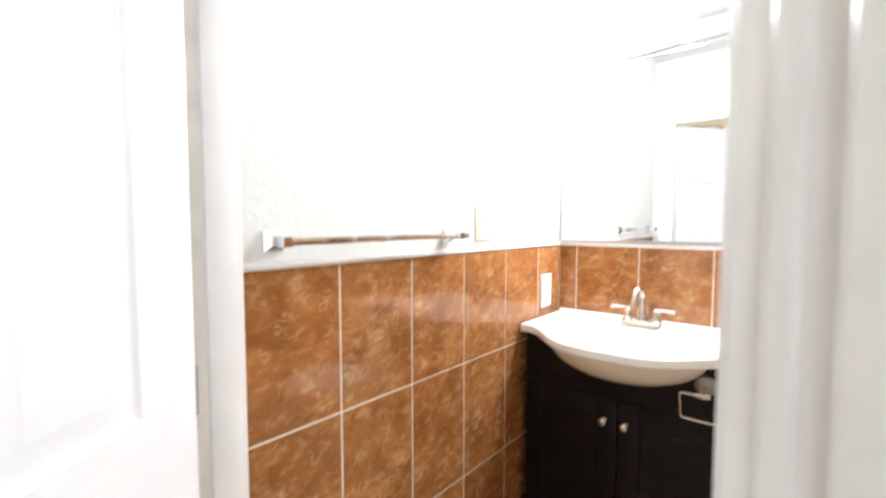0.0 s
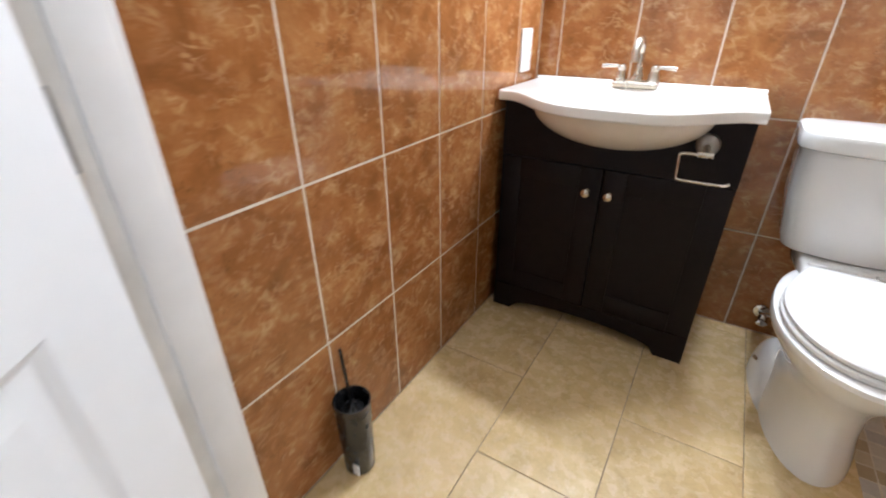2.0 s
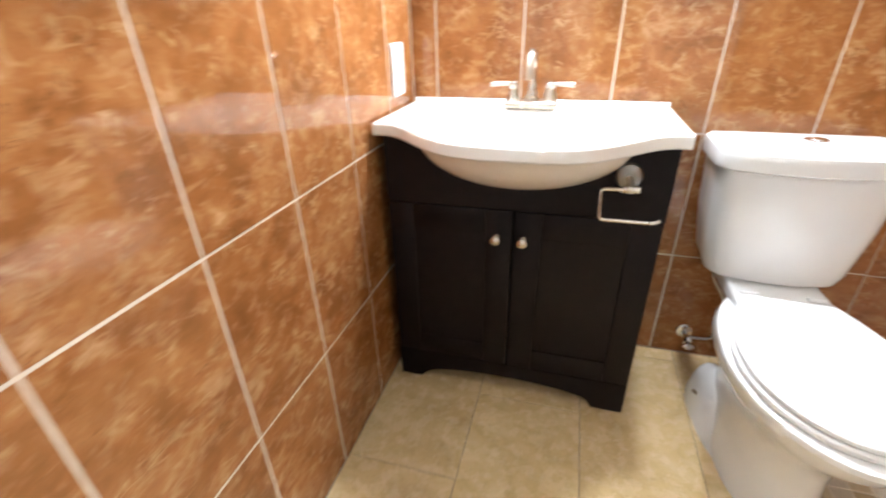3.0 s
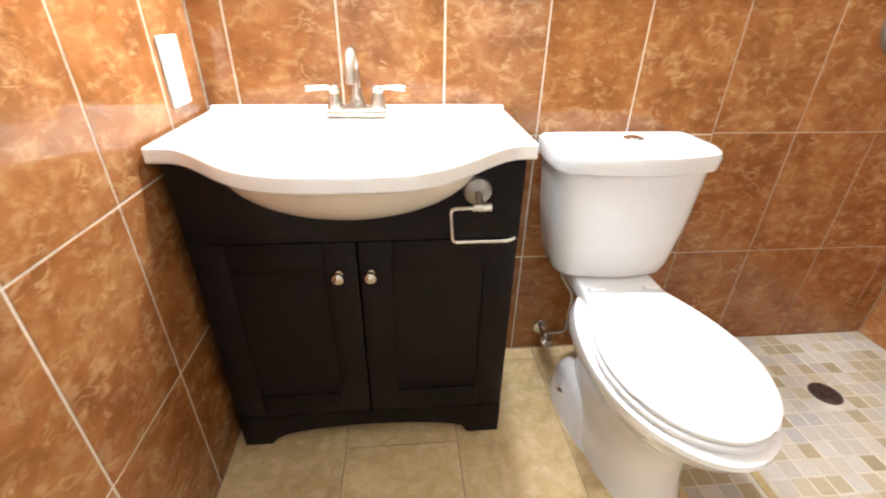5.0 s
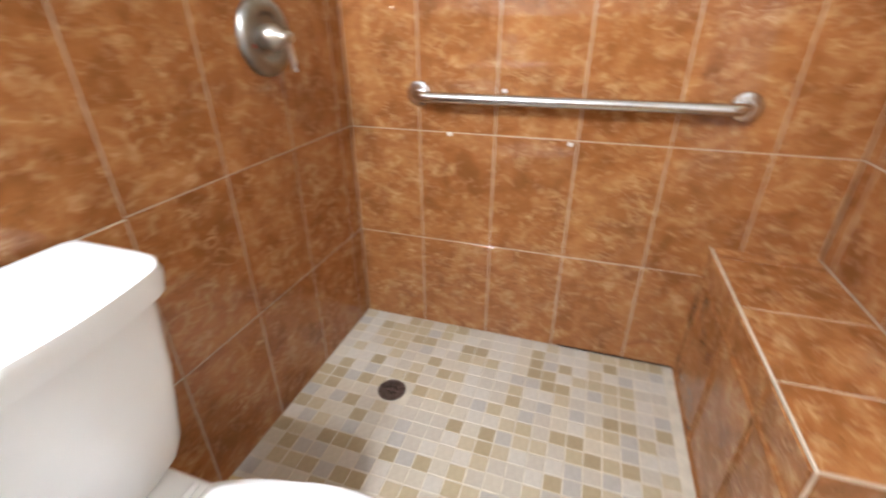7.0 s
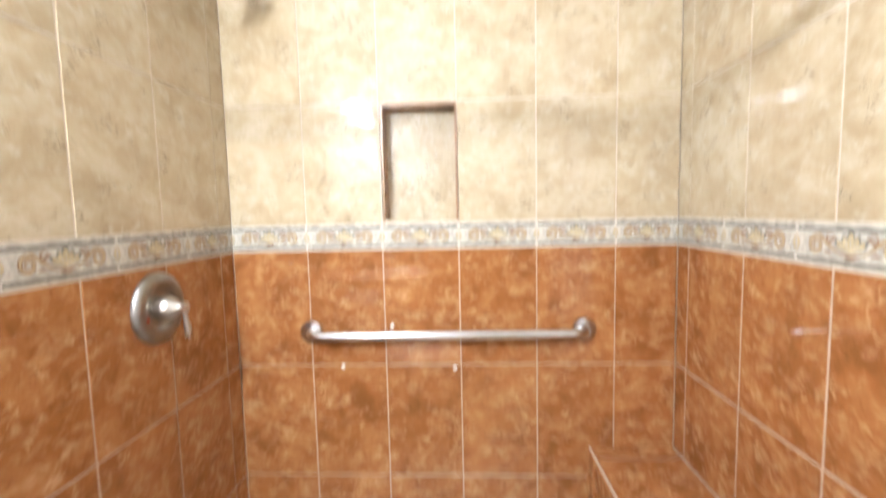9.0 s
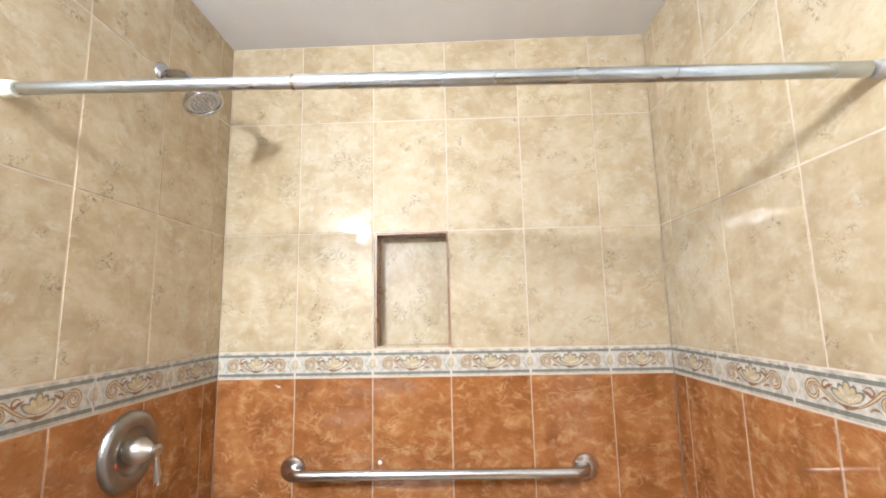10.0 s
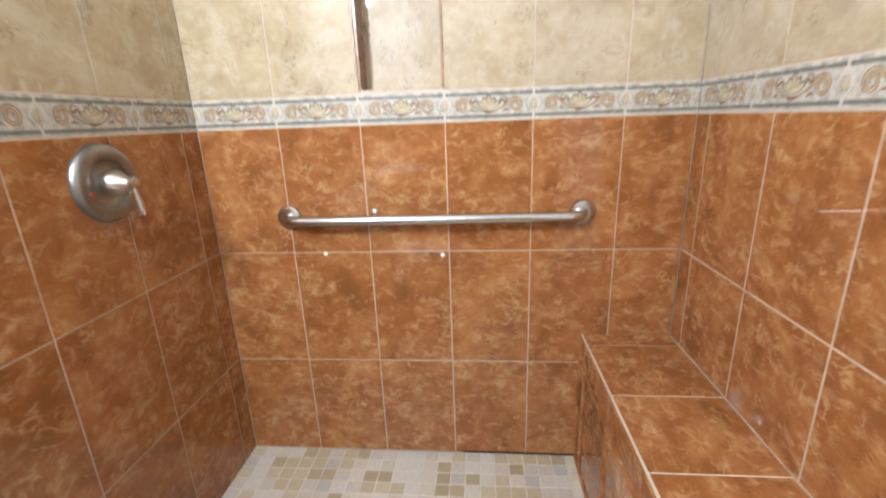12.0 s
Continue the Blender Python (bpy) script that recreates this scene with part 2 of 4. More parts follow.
def spin(profile, m, seg=28, bm=None):
    """A turned shape: (radius, height) pairs round the local z axis of m."""
    rings = []
    for r, h in profile:
        rings.append([m @ Vector((max(r, 1e-4) * math.cos(2 * math.pi * i / seg), max(r, 1e-4) * math.sin(2 * math.pi * i / seg), h)) for i in range(seg)])
    return loft(rings, bm)


def axis(p, d):
    """A frame at p whose z runs along d."""
    return Matrix.Translation(p) @ Vector(d).normalized().to_track_quat("Z", "Y").to_matrix().to_4x4()


def rod(p, q, r, r2=None, seg=16, bm=None):
    d = Vector(q) - Vector(p)
    return spin([(r, 0), (r if r2 is None else r2, d.length)], axis(p, d), seg, bm)


def tube(points, r, seg=12, bm=None):
    """A bent round bar along points."""
    pts = [Vector(p) for p in points]
    rings, up = [], None
    for i, p in enumerate(pts):
        d = (pts[min(i + 1, len(pts) - 1)] - pts[max(i - 1, 0)]).normalized()
        if up is None:
            up = d.orthogonal().normalized()
        up = (up - d * up.dot(d)).normalized()
        side = d.cross(up)
        rad = r[i] if isinstance(r, (list, tuple)) else r
        rings.append([p + rad * (math.cos(a) * up + math.sin(a) * side) for a in (2 * math.pi * k / seg for k in range(seg))])
    return loft(rings, bm)


def bend(corner_points, radius, steps=6):
    """Rounds the corners of a path."""
    pts = [Vector(p) for p in corner_points]
    out = [pts[0]]
    for a, b, c in zip(pts, pts[1:], pts[2:]):
        u, w = (a - b).normalized(), (c - b).normalized()
        s, e = b + u * radius, b + w * radius
        for k in range(steps + 1):
            t = k / steps
            out.append(s * (1 - t) ** 2 + b * 2 * t * (1 - t) + e * t * t)
    return out + [pts[-1]]


PIECES = {}


def piece_mesh(name, w, h, depth, chamfer, material):
    """A tile with chamfered edges: w by h, its face at height 0 and its back at -depth."""
    key = (name, round(w, 4), round(h, 4), material.name)
    if key not in PIECES:
        c = chamfer
        o = [(0, 0), (w, 0), (w, h), (0, h)]
        i = [(c, c), (w - c, c), (w - c, h - c), (c, h - c)]
        vs = [(x - w / 2, y - h / 2, -depth) for x, y in o] + [(x - w / 2, y - h / 2, -c * 0.7) for x, y in o] + [(x - w / 2, y - h / 2, 0) for x, y in i]
        fs = [(8, 9, 10, 11)] + [(a, (a + 1) % 4, 4 + (a + 1) % 4, 4 + a) for a in range(4)] + [(4 + a, 4 + (a + 1) % 4, 8 + (a + 1) % 4, 8 + a) for a in range(4)]
        me = bpy.data.meshes.new(name)
        me.from_pydata(vs, [], fs)
        me.materials.append(material)
        PIECES[key] = me
    return PIECES[key]


def tiling(parent, origin, u, v, us, vs, material, gap=0.0045, depth=0.007, name="tile", skip=()):
    """Tiles between the joints us and vs of a surface that starts at origin and runs along u and v; its face looks along u x v."""
    u, v = Vector(u), Vector(v)
    n = u.cross(v)
    turn = Matrix((u, v, n)).transposed().to_4x4()
    k = 0
    for a0, a1 in zip(us, us[1:]):
        for b0, b1 in zip(vs, vs[1:]):
            if (round(a0, 3), round(b0, 3)) in skip or a1 - a0 < 0.012:
                continue
            me = piece_mesh(name, a1 - a0 - gap, b1 - b0 - gap, depth, 0.0012, material)
            ob = new(name, me)
            ob.parent = parent
            k += 1
            lift = 0.0006 * math.sin(k * 12.9898 + len(us))
            ob.matrix_basis = Matrix.Translation(Vector(origin) + u * (a0 + a1) / 2 + v * (b0 + b1) / 2 + n * lift) @ turn
    return k


def structure(name, bm, material, label, category):
    return tagged(solid(name, bm, material), label, category, kind="structure")


# ---- walls, floor, ceiling ----
BACK = 0.012   # from the face of the tiles to the wall behind
wall_w = structure("wall_west", box(-0.12, -BACK, DOOR_Y - 0.094, 0.12, 0, CEIL), PLASTER, "white textured plaster wall above rust tile wainscot", "wall")
plaster_w = part("plaster", box(-BACK, 0.0, DOOR_Y, 0.0, WAINSCOT + 0.012, CEIL), PLASTER, wall_w)
grout_w = part("grout", box(-BACK, -0.001, DOOR_Y, 0.0, 0, WAINSCOT), GROUT, wall_w)
cap_w = part("wainscot_cap", box(-BACK, 0.006, DOOR_Y, 0.0, WAINSCOT, WAINSCOT + 0.014, 0.004), TRIM_PAINT, wall_w, "white painted strip on top of the tiles")
wall_n = structure("wall_north", box(-0.12, ROOM_X + 0.12, BACK, 0.12, 0, CEIL), PLASTER, "wall with rust tile wainscot and tiled shower end", "wall")
plaster_n = part("plaster", box(0.0, SHOWER_X, 0.0, BACK, WAINSCOT + 0.012, CEIL), PLASTER, wall_n)
grout_n = part("grout", box(0.0, SHOWER_X, 0.001, BACK, 0, WAINSCOT), GROUT, wall_n)
part("grout", box(SHOWER_X, ROOM_X, 0.001, BACK, 0, WAINSCOT), GROUT_WET, wall_n)
grout_n2 = part("grout", box(SHOWER_X, ROOM_X, 0.001, BACK, WAINSCOT, CEIL), GROUT_CREAM, wall_n)
cap_n = part("wainscot_cap", box(0.0, SHOWER_X, -0.006, BACK, WAINSCOT, WAINSCOT + 0.014, 0.004), TRIM_PAINT, wall_n, "white painted strip on top of the tiles")
NY0, NY1, NZ0, NZ1, ND = -0.7734, -0.522, 1.273, 1.660, 0.085
bm = bmesh.new()
for a in ((-0.12, 0.12, 0, NZ0), (-0.12, 0.12, NZ1, CEIL)):
    box(ROOM_X + BACK, ROOM_X + 0.14, DOOR_Y - 0.2, 0.12, a[2], a[3], bm=bm)
box(ROOM_X + BACK, ROOM_X + 0.14, DOOR_Y - 0.2, NY0, NZ0, NZ1, bm=bm)
box(ROOM_X + BACK, ROOM_X + 0.14, NY1, 0.12, NZ0, NZ1, bm=bm)
box(ROOM_X + ND + 0.006, ROOM_X + 0.14, NY0, NY1, NZ0, NZ1, bm=bm)
wall_e = structure("wall_east", bm, GROUT_CREAM, "shower wall of rust and cream tiles with a niche", "wall")
bm = box(ROOM_X + 0.001, ROOM_X + BACK, ROOM_Y, 0, 0, 1.18)
part("grout", bm, GROUT_WET, wall_e)
bm = bmesh.new()
box(ROOM_X + 0.001, ROOM_X + BACK, ROOM_Y, NY0 - 0.002, 1.18, CEIL, bm=bm)
box(ROOM_X + 0.001, ROOM_X + BACK, NY1 + 0.002, 0, 1.18, CEIL, bm=bm)
box(ROOM_X + 0.001, ROOM_X + BACK, NY0 - 0.002, NY1 + 0.002, NZ1, CEIL, bm=bm)
box(ROOM_X + 0.001, ROOM_X + BACK, NY0 - 0.002, NY1 + 0.002, 1.18, NZ0, bm=bm)
part("grout", bm, GROUT_CREAM, wall_e)
part("open_joint", box(ROOM_X - 0.0015, ROOM_X + 0.002, -1.20, -0.80, 0.0, 0.006), DARK_GAP, wall_e, "dark open joint along the floor")
wall_s = structure("wall_south", box(1.30, ROOM_X + 0.12, ROOM_Y - BACK - 0.12, ROOM_Y - BACK, 0, CEIL), GROUT_CREAM, "shower wall of rust and cream tiles behind the bench", "wall")
part("grout", box(1.30, ROOM_X, ROOM_Y - BACK, ROOM_Y - 0.001, 0, 1.18), GROUT_WET, wall_s)
part("grout", box(1.30, ROOM_X, ROOM_Y - BACK, ROOM_Y - 0.001, 1.18, CEIL), GROUT_CREAM, wall_s)
OPEN0, OPEN1, HEAD = 0.122, 0.844, 1.945
bm = box(OPEN1 + 0.02, 1.30, DOOR_Y - 0.094, DOOR_Y, 0, CEIL)
box(0.0, OPEN0 - 0.026, DOOR_Y - 0.094, DOOR_Y, 0, CEIL, bm=bm)
box(OPEN0 - 0.026, OPEN1 + 0.02, DOOR_Y - 0.094, DOOR_Y, HEAD + 0.02, CEIL, bm=bm)
wall_d = structure("wall_door", bm, PLASTER, "white plaster wall with the doorway", "wall")
ceiling = structure("ceiling", box(-0.12, ROOM_X + 0.14, DOOR_Y - 0.2, 0.12, CEIL, CEIL + 0.1), CEILING_PAINT, "white painted ceiling of the bathroom", "ceiling")
floor = structure("floor", box(-0.12, ROOM_X + 0.14, DOOR_Y - 0.2, 0.12, -0.12, -0.0025), GROUT_FLOOR, "beige stone-look tile floor with mosaic shower floor", "floor")
part("mosaic_grout", box(1.20, ROOM_X, ROOM_Y, 0.0, -0.0024, -0.0012), GROUT_MOSAIC, floor)
part("threshold_strip", box(1.402, 1.424, ROOM_Y, 0.0, -0.002, 0.006, 0.003), plain("threshold_marble", (0.52, 0.40, 0.19), 0.3, wear=0.15, scale=30), floor, "yellowish stone strip between floor and shower")

# hall behind the doorway, seen in the mirror
bm = box(-1.6, 2.6, -5.3, -5.2, 0, 2.0)
hall = structure("wall_hall", bm, HALL_WALL, "cream wall at the end of the hall", "wall")
part("beam", box(-1.6, 2.6, -5.3, -5.1, 2.0, CEIL), HALL_BROWN, hall, "dark brown beam under the ceiling")
structure("wall_hall_side", box(-1.7, -1.6, -5.3, DOOR_Y - 0.094, 0, CEIL), HALL_WALL, "cream side wall of the hall", "wall")
bm = box(2.6, 2.7, -5.3, DOOR_Y - 0.094, 0, 0.85)
box(2.6, 2.7, -5.3, DOOR_Y - 0.094, 2.0, CEIL, bm=bm)
box(2.6, 2.7, -5.3, -3.55, 0.85, 2.0, bm=bm)
box(2.6, 2.7, -2.3, DOOR_Y - 0.094, 0.85, 2.0, bm=bm)
structure("wall_hall_side", bm, HALL_WALL, "cream side wall of the hall", "wall")
bm = box(-1.6, -0.12, DOOR_Y - 0.215, DOOR_Y - 0.095, 0, CEIL)
box(ROOM_X + 0.14, 2.6, DOOR_Y - 0.215, DOOR_Y - 0.095, 0, CEIL, bm=bm)
structure("wall_hall_front", bm, PLASTER, "white wall of the hall beside the bathroom", "wall")
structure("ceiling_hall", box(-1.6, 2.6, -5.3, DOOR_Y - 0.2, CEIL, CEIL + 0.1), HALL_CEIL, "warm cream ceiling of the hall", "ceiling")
structure("floor_hall", box(-1.7, 2.7, -5.3, DOOR_Y - 0.2, -0.12, -0.001), HALL_FLOOR, "tan floor of the hall", "floor")
# unseen window, added as a source of light for the doorway and west wall
window = thing("added_hall_window", 2.6, -2.925, 0.9, "unseen hall window added to light the doorway", "window", kind="structure")
for b in ((-3.55, -3.5, 0.85, 2.0), (-2.35, -2.3, 0.85, 2.0), (-3.5, -2.35, 0.85, 0.9), (-3.5, -2.35, 1.95, 2.0), (-2.945, -2.905, 0.9, 1.95)):
    part("window_frame", box(2.59, 2.64, b[0], b[1], b[2], b[3], 0.004), TRIM_PAINT, window)
for a in (-3.5, -2.905):
    pane = part("pane", box(2.612, 2.616, a, a + 0.555, 0.9, 1.95), PANE, window)
    pane.visible_shadow = False
# fill lamp behind the added window
hall_fill = bpy.data.lights.new("added_hall_fill", "AREA")
hall_fill.shape, hall_fill.size, hall_fill.size_y, hall_fill.energy, hall_fill.color = "RECTANGLE", 1.1, 1.05, HALL_FILL_WATTS, (0.90, 0.96, 1.0)
new("added_hall_fill", hall_fill).matrix_basis = look((2.66, -2.925, 1.42), (0, -2.925, 1.42))
hall_lamp = thing("ceiling_lamp", -0.15, -4.1, CEIL, "lit dome lamp on the hall ceiling", "ceiling lamp")
part("base", spin([(0.15, 0), (0.155, -0.02), (0.14, -0.03)], pose(-0.15, -4.1, CEIL)), TRIM_PAINT, hall_lamp)
part("dome", spin([(0.14, -0.028), (0.135, -0.05), (0.105, -0.08), (0.05, -0.098), (0.0, -0.102)], pose(-0.15, -4.1, CEIL)), DOME, hall_lamp, "glowing glass dome")

# ---- doorway ----
def door_frame():
    d = thing("door_frame", 0.4, DOOR_Y - 0.06, 0, "white painted door frame with worn rebate", "door frame", kind="structure")
    hall_y, stop = DOOR_Y - 0.097, DOOR_Y - 0.058
    # hinge side: jamb with a raised stop towards the room
    part("hinge_jamb", box(OPEN0 - 0.026, OPEN0 - 0.012, hall_y, DOOR_Y + 0.001, 0, HEAD + 0.02), RABBET, d, "beige worn rebate where the door closes")
    part("hinge_stop", box(OPEN0 - 0.012, OPEN0, stop, DOOR_Y - 0.004, 0, HEAD, 0.004), TRIM_PAINT, d)
    part("latch_jamb", box(OPEN1, OPEN1 + 0.019, hall_y, DOOR_Y + 0.004, 0, HEAD + 0.02, 0.002), TRIM_PAINT, d)
    part("latch_stop", box(OPEN1 - 0.004, OPEN1, stop, DOOR_Y - 0.005, 0, HEAD, 0.004), TRIM_PAINT, d)
    part("head_jamb", box(OPEN0 - 0.012, OPEN1, hall_y, DOOR_Y + 0.004, HEAD, HEAD + 0.019, 0.002), TRIM_PAINT, d)
    part("head_stop", box(OPEN0, OPEN1, stop, DOOR_Y - 0.005, HEAD - 0.012, HEAD, 0.003), TRIM_PAINT, d)
    for yy, s in ((DOOR_Y, 1), (hall_y, -1)):
        for k, (w0, w1, t) in enumerate(((0.004, 0.064, 0.012), (0.018, 0.032, 0.017), (0.044, 0.064, 0.019))):
            lo, hi = sorted((yy, yy + s * t))
            if k == 0:
                part("casing", box(OPEN1 + w0, OPEN1 + w1, lo, hi, 0, HEAD + 0.07, 0.003), TRIM_PAINT, d)
                part("casing", box(OPEN0 - 0.084, OPEN0 - 0.019, lo, hi, 0, HEAD + 0.007, 0.003), TRIM_PAINT, d)
                part("casing", box(OPEN0 - 0.084, OPEN1 + 0.064, lo, hi - 0.001 if s > 0 else hi, HEAD + 0.008, HEAD + 0.07, 0.003), TRIM_PAINT, d)
            else:
                part("casing_moulding", box(OPEN1 + w0, OPEN1 + w1, lo, hi, 0, HEAD + 0.06, 0.005), TRIM_PAINT, d)
                part("casing_moulding", box(OPEN0 - 0.015 - w1, OPEN0 - 0.015 - w0, lo, hi, 0, HEAD + 0.005, 0.005), TRIM_PAINT, d)
    for z in (0.245, 0.972, 1.75):
        pl = part("hinge_plate", box(OPEN0 - 0.0125, OPEN0 - 0.0108, hall_y + 0.004, hall_y + 0.024, z - 0.043, z + 0.043, 0.0008), HINGE, d, "steel hinge leaf let into the jamb")
        for dz in (-0.03, 0.0, 0.03):
            part("screw", spin([(0.0035, 0), (0.003, 0.0012), (0.0, 0.0012)], axis((OPEN0 - 0.0109, hall_y + 0.014, z + dz), (1, 0, 0)), 10), STEEL, pl)
    return d


def panel_door(x, y, turn):
    """A six-panel leaf 0.72 wide. Its own x runs from the hinge along the leaf, y is the thickness."""
    W, H, T = 0.728, 1.928, 0.035
    d = thing("door_1", x, y, 0, "open white six-panel door with moulded panels", "door", kind="structure", turn=turn)
    bm = bmesh.new()
    cols = [(0.114, 0.312), (0.408, 0.606)]
    rows = [(0.215, 0.825), (0.982, 1.540), (1.645, 1.835)]
    for a, b in ((0, 0.114), (0.312, 0.408), (0.606, W)):
        box(a, b, -T, 0, 0.008, H, bm=bm)
    for a, b in ((0.008, 0.215), (0.825, 0.982), (1.540, 1.645), (1.835, H)):
        for c0, c1 in cols:
            box(c0, c1, -T + 0.0005, -0.0005 + 0.0005, a, b, bm=bm)
    part("leaf_frame", bm, DOOR_PAINT, d, local=True)
    for c0, c1 in cols:
        for r0, r1 in rows:
            bm = bmesh.new()
            for s, face in ((1, 0.0), (-1, -T)):
                def ring(inset, depth):
                    yy = face - s * depth
                    return [(c0 + inset, yy, r0 + inset), (c1 - inset, yy, r0 + inset), (c1 - inset, yy, r1 - inset), (c0 + inset, yy, r1 - inset)]
                loft([ring(0, 0.0), ring(0.006, 0.003), ring(0.012, 0.008), ring(0.016, 0.0085), ring(0.045, 0.003), ring(0.047, 0.0028)], bm, cap=False)
                vs = [bm.verts.new(p) for p in ring(0.047, 0.0028)]
                bm.faces.new(vs)
            part("panel", bm, DOOR_PAINT, d, local=True)
    for z in (0.245, 0.972, 1.75):
        part("hinge", rod((-0.002, -0.039, z - 0.043), (-0.002, -0.039, z + 0.043), 0.005, seg=12), HINGE, d, "steel hinge knuckle", local=True)
    kn = part("door_knob", spin([(0.026, 0), (0.026, 0.006), (0.011, 0.012), (0.011, 0.03), (0.026, 0.04), (0.028, 0.052), (0.02, 0.062), (0, 0.064)], axis((0.655, 0, 0.90), (0, 1, 0))), NICKEL, d, "brushed nickel knob", local=True)
    return d


door_frame()
panel_door(0.137, -1.594, -53)


# ---- vanity ----
def vanity():
    v = thing("vanity_cabinet", 0.387, -0.17, 0, "espresso dark wood vanity cabinet with two doors", "vanity")
    X0, X1, F = 0.030, 0.746, -0.327
    for name, b in (("side_panel", (X0, X0 + 0.016, F, -0.004, 0, 0.822)), ("side_panel", (X1 - 0.016, X1, F, -0.004, 0, 0.822))):
        part(name, box(*b, 0.0015), ESPRESSO, v)
    part("back_panel", box(X0 + 0.017, X1 - 0.017, -0.012, -0.005, 0.06, 0.815), ESPRESSO, v)
    part("bottom_panel", box(X0 + 0.017, X1 - 0.017, F + 0.002, -0.013, 0.085, 0.1), ESPRESSO, v)
    # apron with the curved cut-out for the bowl
    n = 40
    top, low = [], []
    for i in range(n + 1):
        x = X0 + (X1 - X0) * i / n
        q = 1 - ((x - 0.390) / 0.262) ** 2 - (0.036 / 0.212) ** 2
        z = 0.822 if q <= 0 else min(0.822, 0.826 - 0.118 * math.sqrt(q))
        top.append((x, z))
    bm = bmesh.new()
    rings = []
    for x, z in top:
        rings.append([(x, F - 0.018, 0.640), (x, F - 0.018, z), (x, F, z), (x, F, 0.640)])
    loft(rings, bm)
    part("apron", bm, ESPRESSO, v, "dark board cut in a curve for the bowl")
    # plinth with arched toe space
    rings = []
    for i in range(n + 1):
        x = X0 + (X1 - X0) * i / n
        if x < 0.118 or x > 0.650:
            z = 0.0
        else:
            t = (x - 0.384) / 0.266
            z = 0.016 + 0.042 * math.sqrt(max(0, 1 - t * t))
        rings.append([(x, F - 0.018, z), (x, F - 0.018, 0.108), (x, F, 0.108), (x, F, z)])
    part("plinth", loft(rings), ESPRESSO, v, "dark base rail arched between two feet")
    for a, b, kx in ((X0 + 0.001, 0.3825, 0.340), (0.3875, X1 - 0.001, 0.412)):
        m = 0.072
        bm = box(a, a + m, F - 0.018, F - 0.001, 0.111, 0.636, 0.0012)
        box(b - m, b, F - 0.018, F - 0.001, 0.111, 0.636, 0.0012, bm=bm)
        box(a + m, b - m, F - 0.0178, F - 0.001, 0.111, 0.111 + m, 0.0012, bm=bm)
        box(a + m, b - m, F - 0.0178, F - 0.001, 0.636 - m, 0.636, 0.0012, bm=bm)
        door = part("door", bm, ESPRESSO, v)
        part("panel", box(a + m, b - m, F - 0.013, F - 0.003, 0.111 + m, 0.636 - m), ESPRESSO, door, "sunk flat panel")
        part("knob", spin([(0.009, 0), (0.006, 0.003), (0.0055, 0.010), (0.0105, 0.016), (0.014, 0.020), (0.0135, 0.025), (0.008, 0.0285), (0, 0.029)],
                          axis((kx, F - 0.018, 0.556), (0, -1, 0)), 22), NICKEL, door, "brushed nickel knob")
    return v


def counter_front(x):
    """Front edge of the worktop: straight wings and a bowed middle."""
    d = min(1.0, abs(x - 0.390) / 0.350)
    return -(0.362 + 0.174 * (0.5 + 0.5 * math.cos(math.pi * d ** 1.7)))


def counter():
    c = thing("washbasin", 0.385, -0.2, 0.822, "white cultured marble vanity top with integral basin", "vanity top")
    n = 60
    X0, X1 = 0.012, 0.762
    xs = [X0 + (X1 - X0) * i / n for i in range(n + 1)]
    bm = bmesh.new()
    profile = [(0.004, 0.822), (0.0, 0.826), (0.0, 0.846), (0.002, 0.851), (0.007, 0.8535)]
    # bowed slab: each ring runs round one cross-section
    rows = 26
    def top_z(x, y):
        e = ((x - 0.388) / 0.245) ** 2 + ((y + 0.295) / 0.170) ** 2
        if e >= 1:
            rim = max(0.0, 1 - abs(math.sqrt(e) - 1.06) / 0.06)
            return 0.8535 - 0.0015 * rim
        return 0.8535 - 0.115 * (1 - e) ** 0.62
    rings = []
    for x in xs:
        f = counter_front(x)
        ring = [(x, -0.004, 0.822)]
        ring += [(x, f + a, z) for a, z in profile]
        for k in range(1, rows + 1):
            y = f + 0.007 + (-0.020 - f - 0.007) * k / rows
            ring.append((x, y, top_z(x, y)))
        ring += [(x, -0.018, 0.8605), (x, -0.014, 0.864), (x, -0.004, 0.864)]
        rings.append(ring)
    part("top", loft(rings, bm), COUNTER, c)
    # underside of the bowl
    rings = []
    cx, cy, cz, a, b, h = 0.390, -0.300, 0.824, 0.268, 0.212, 0.120
    for k in range(13):
        t = math.pi / 2 * k / 12
        r, z = math.cos(t), -h * math.sin(t)
        rings.append([(cx + a * r * math.cos(p), cy + b * r * math.sin(p), cz + z) for p in (2 * math.pi * i / 48 for i in range(48))] if k < 12 else
                     [(cx + a * 0.01 * math.cos(p), cy + b * 0.01 * math.sin(p), cz - h) for p in (2 * math.pi * i / 48 for i in range(48))])
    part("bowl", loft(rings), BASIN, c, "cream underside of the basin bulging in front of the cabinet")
    part("drain_ring", spin([(0.022, 0.0), (0.024, 0.002), (0.020, 0.004), (0.012, 0.003), (0, 0.003)], pose(0.388, -0.295, 0.7385)), NICKEL, c)
    return c


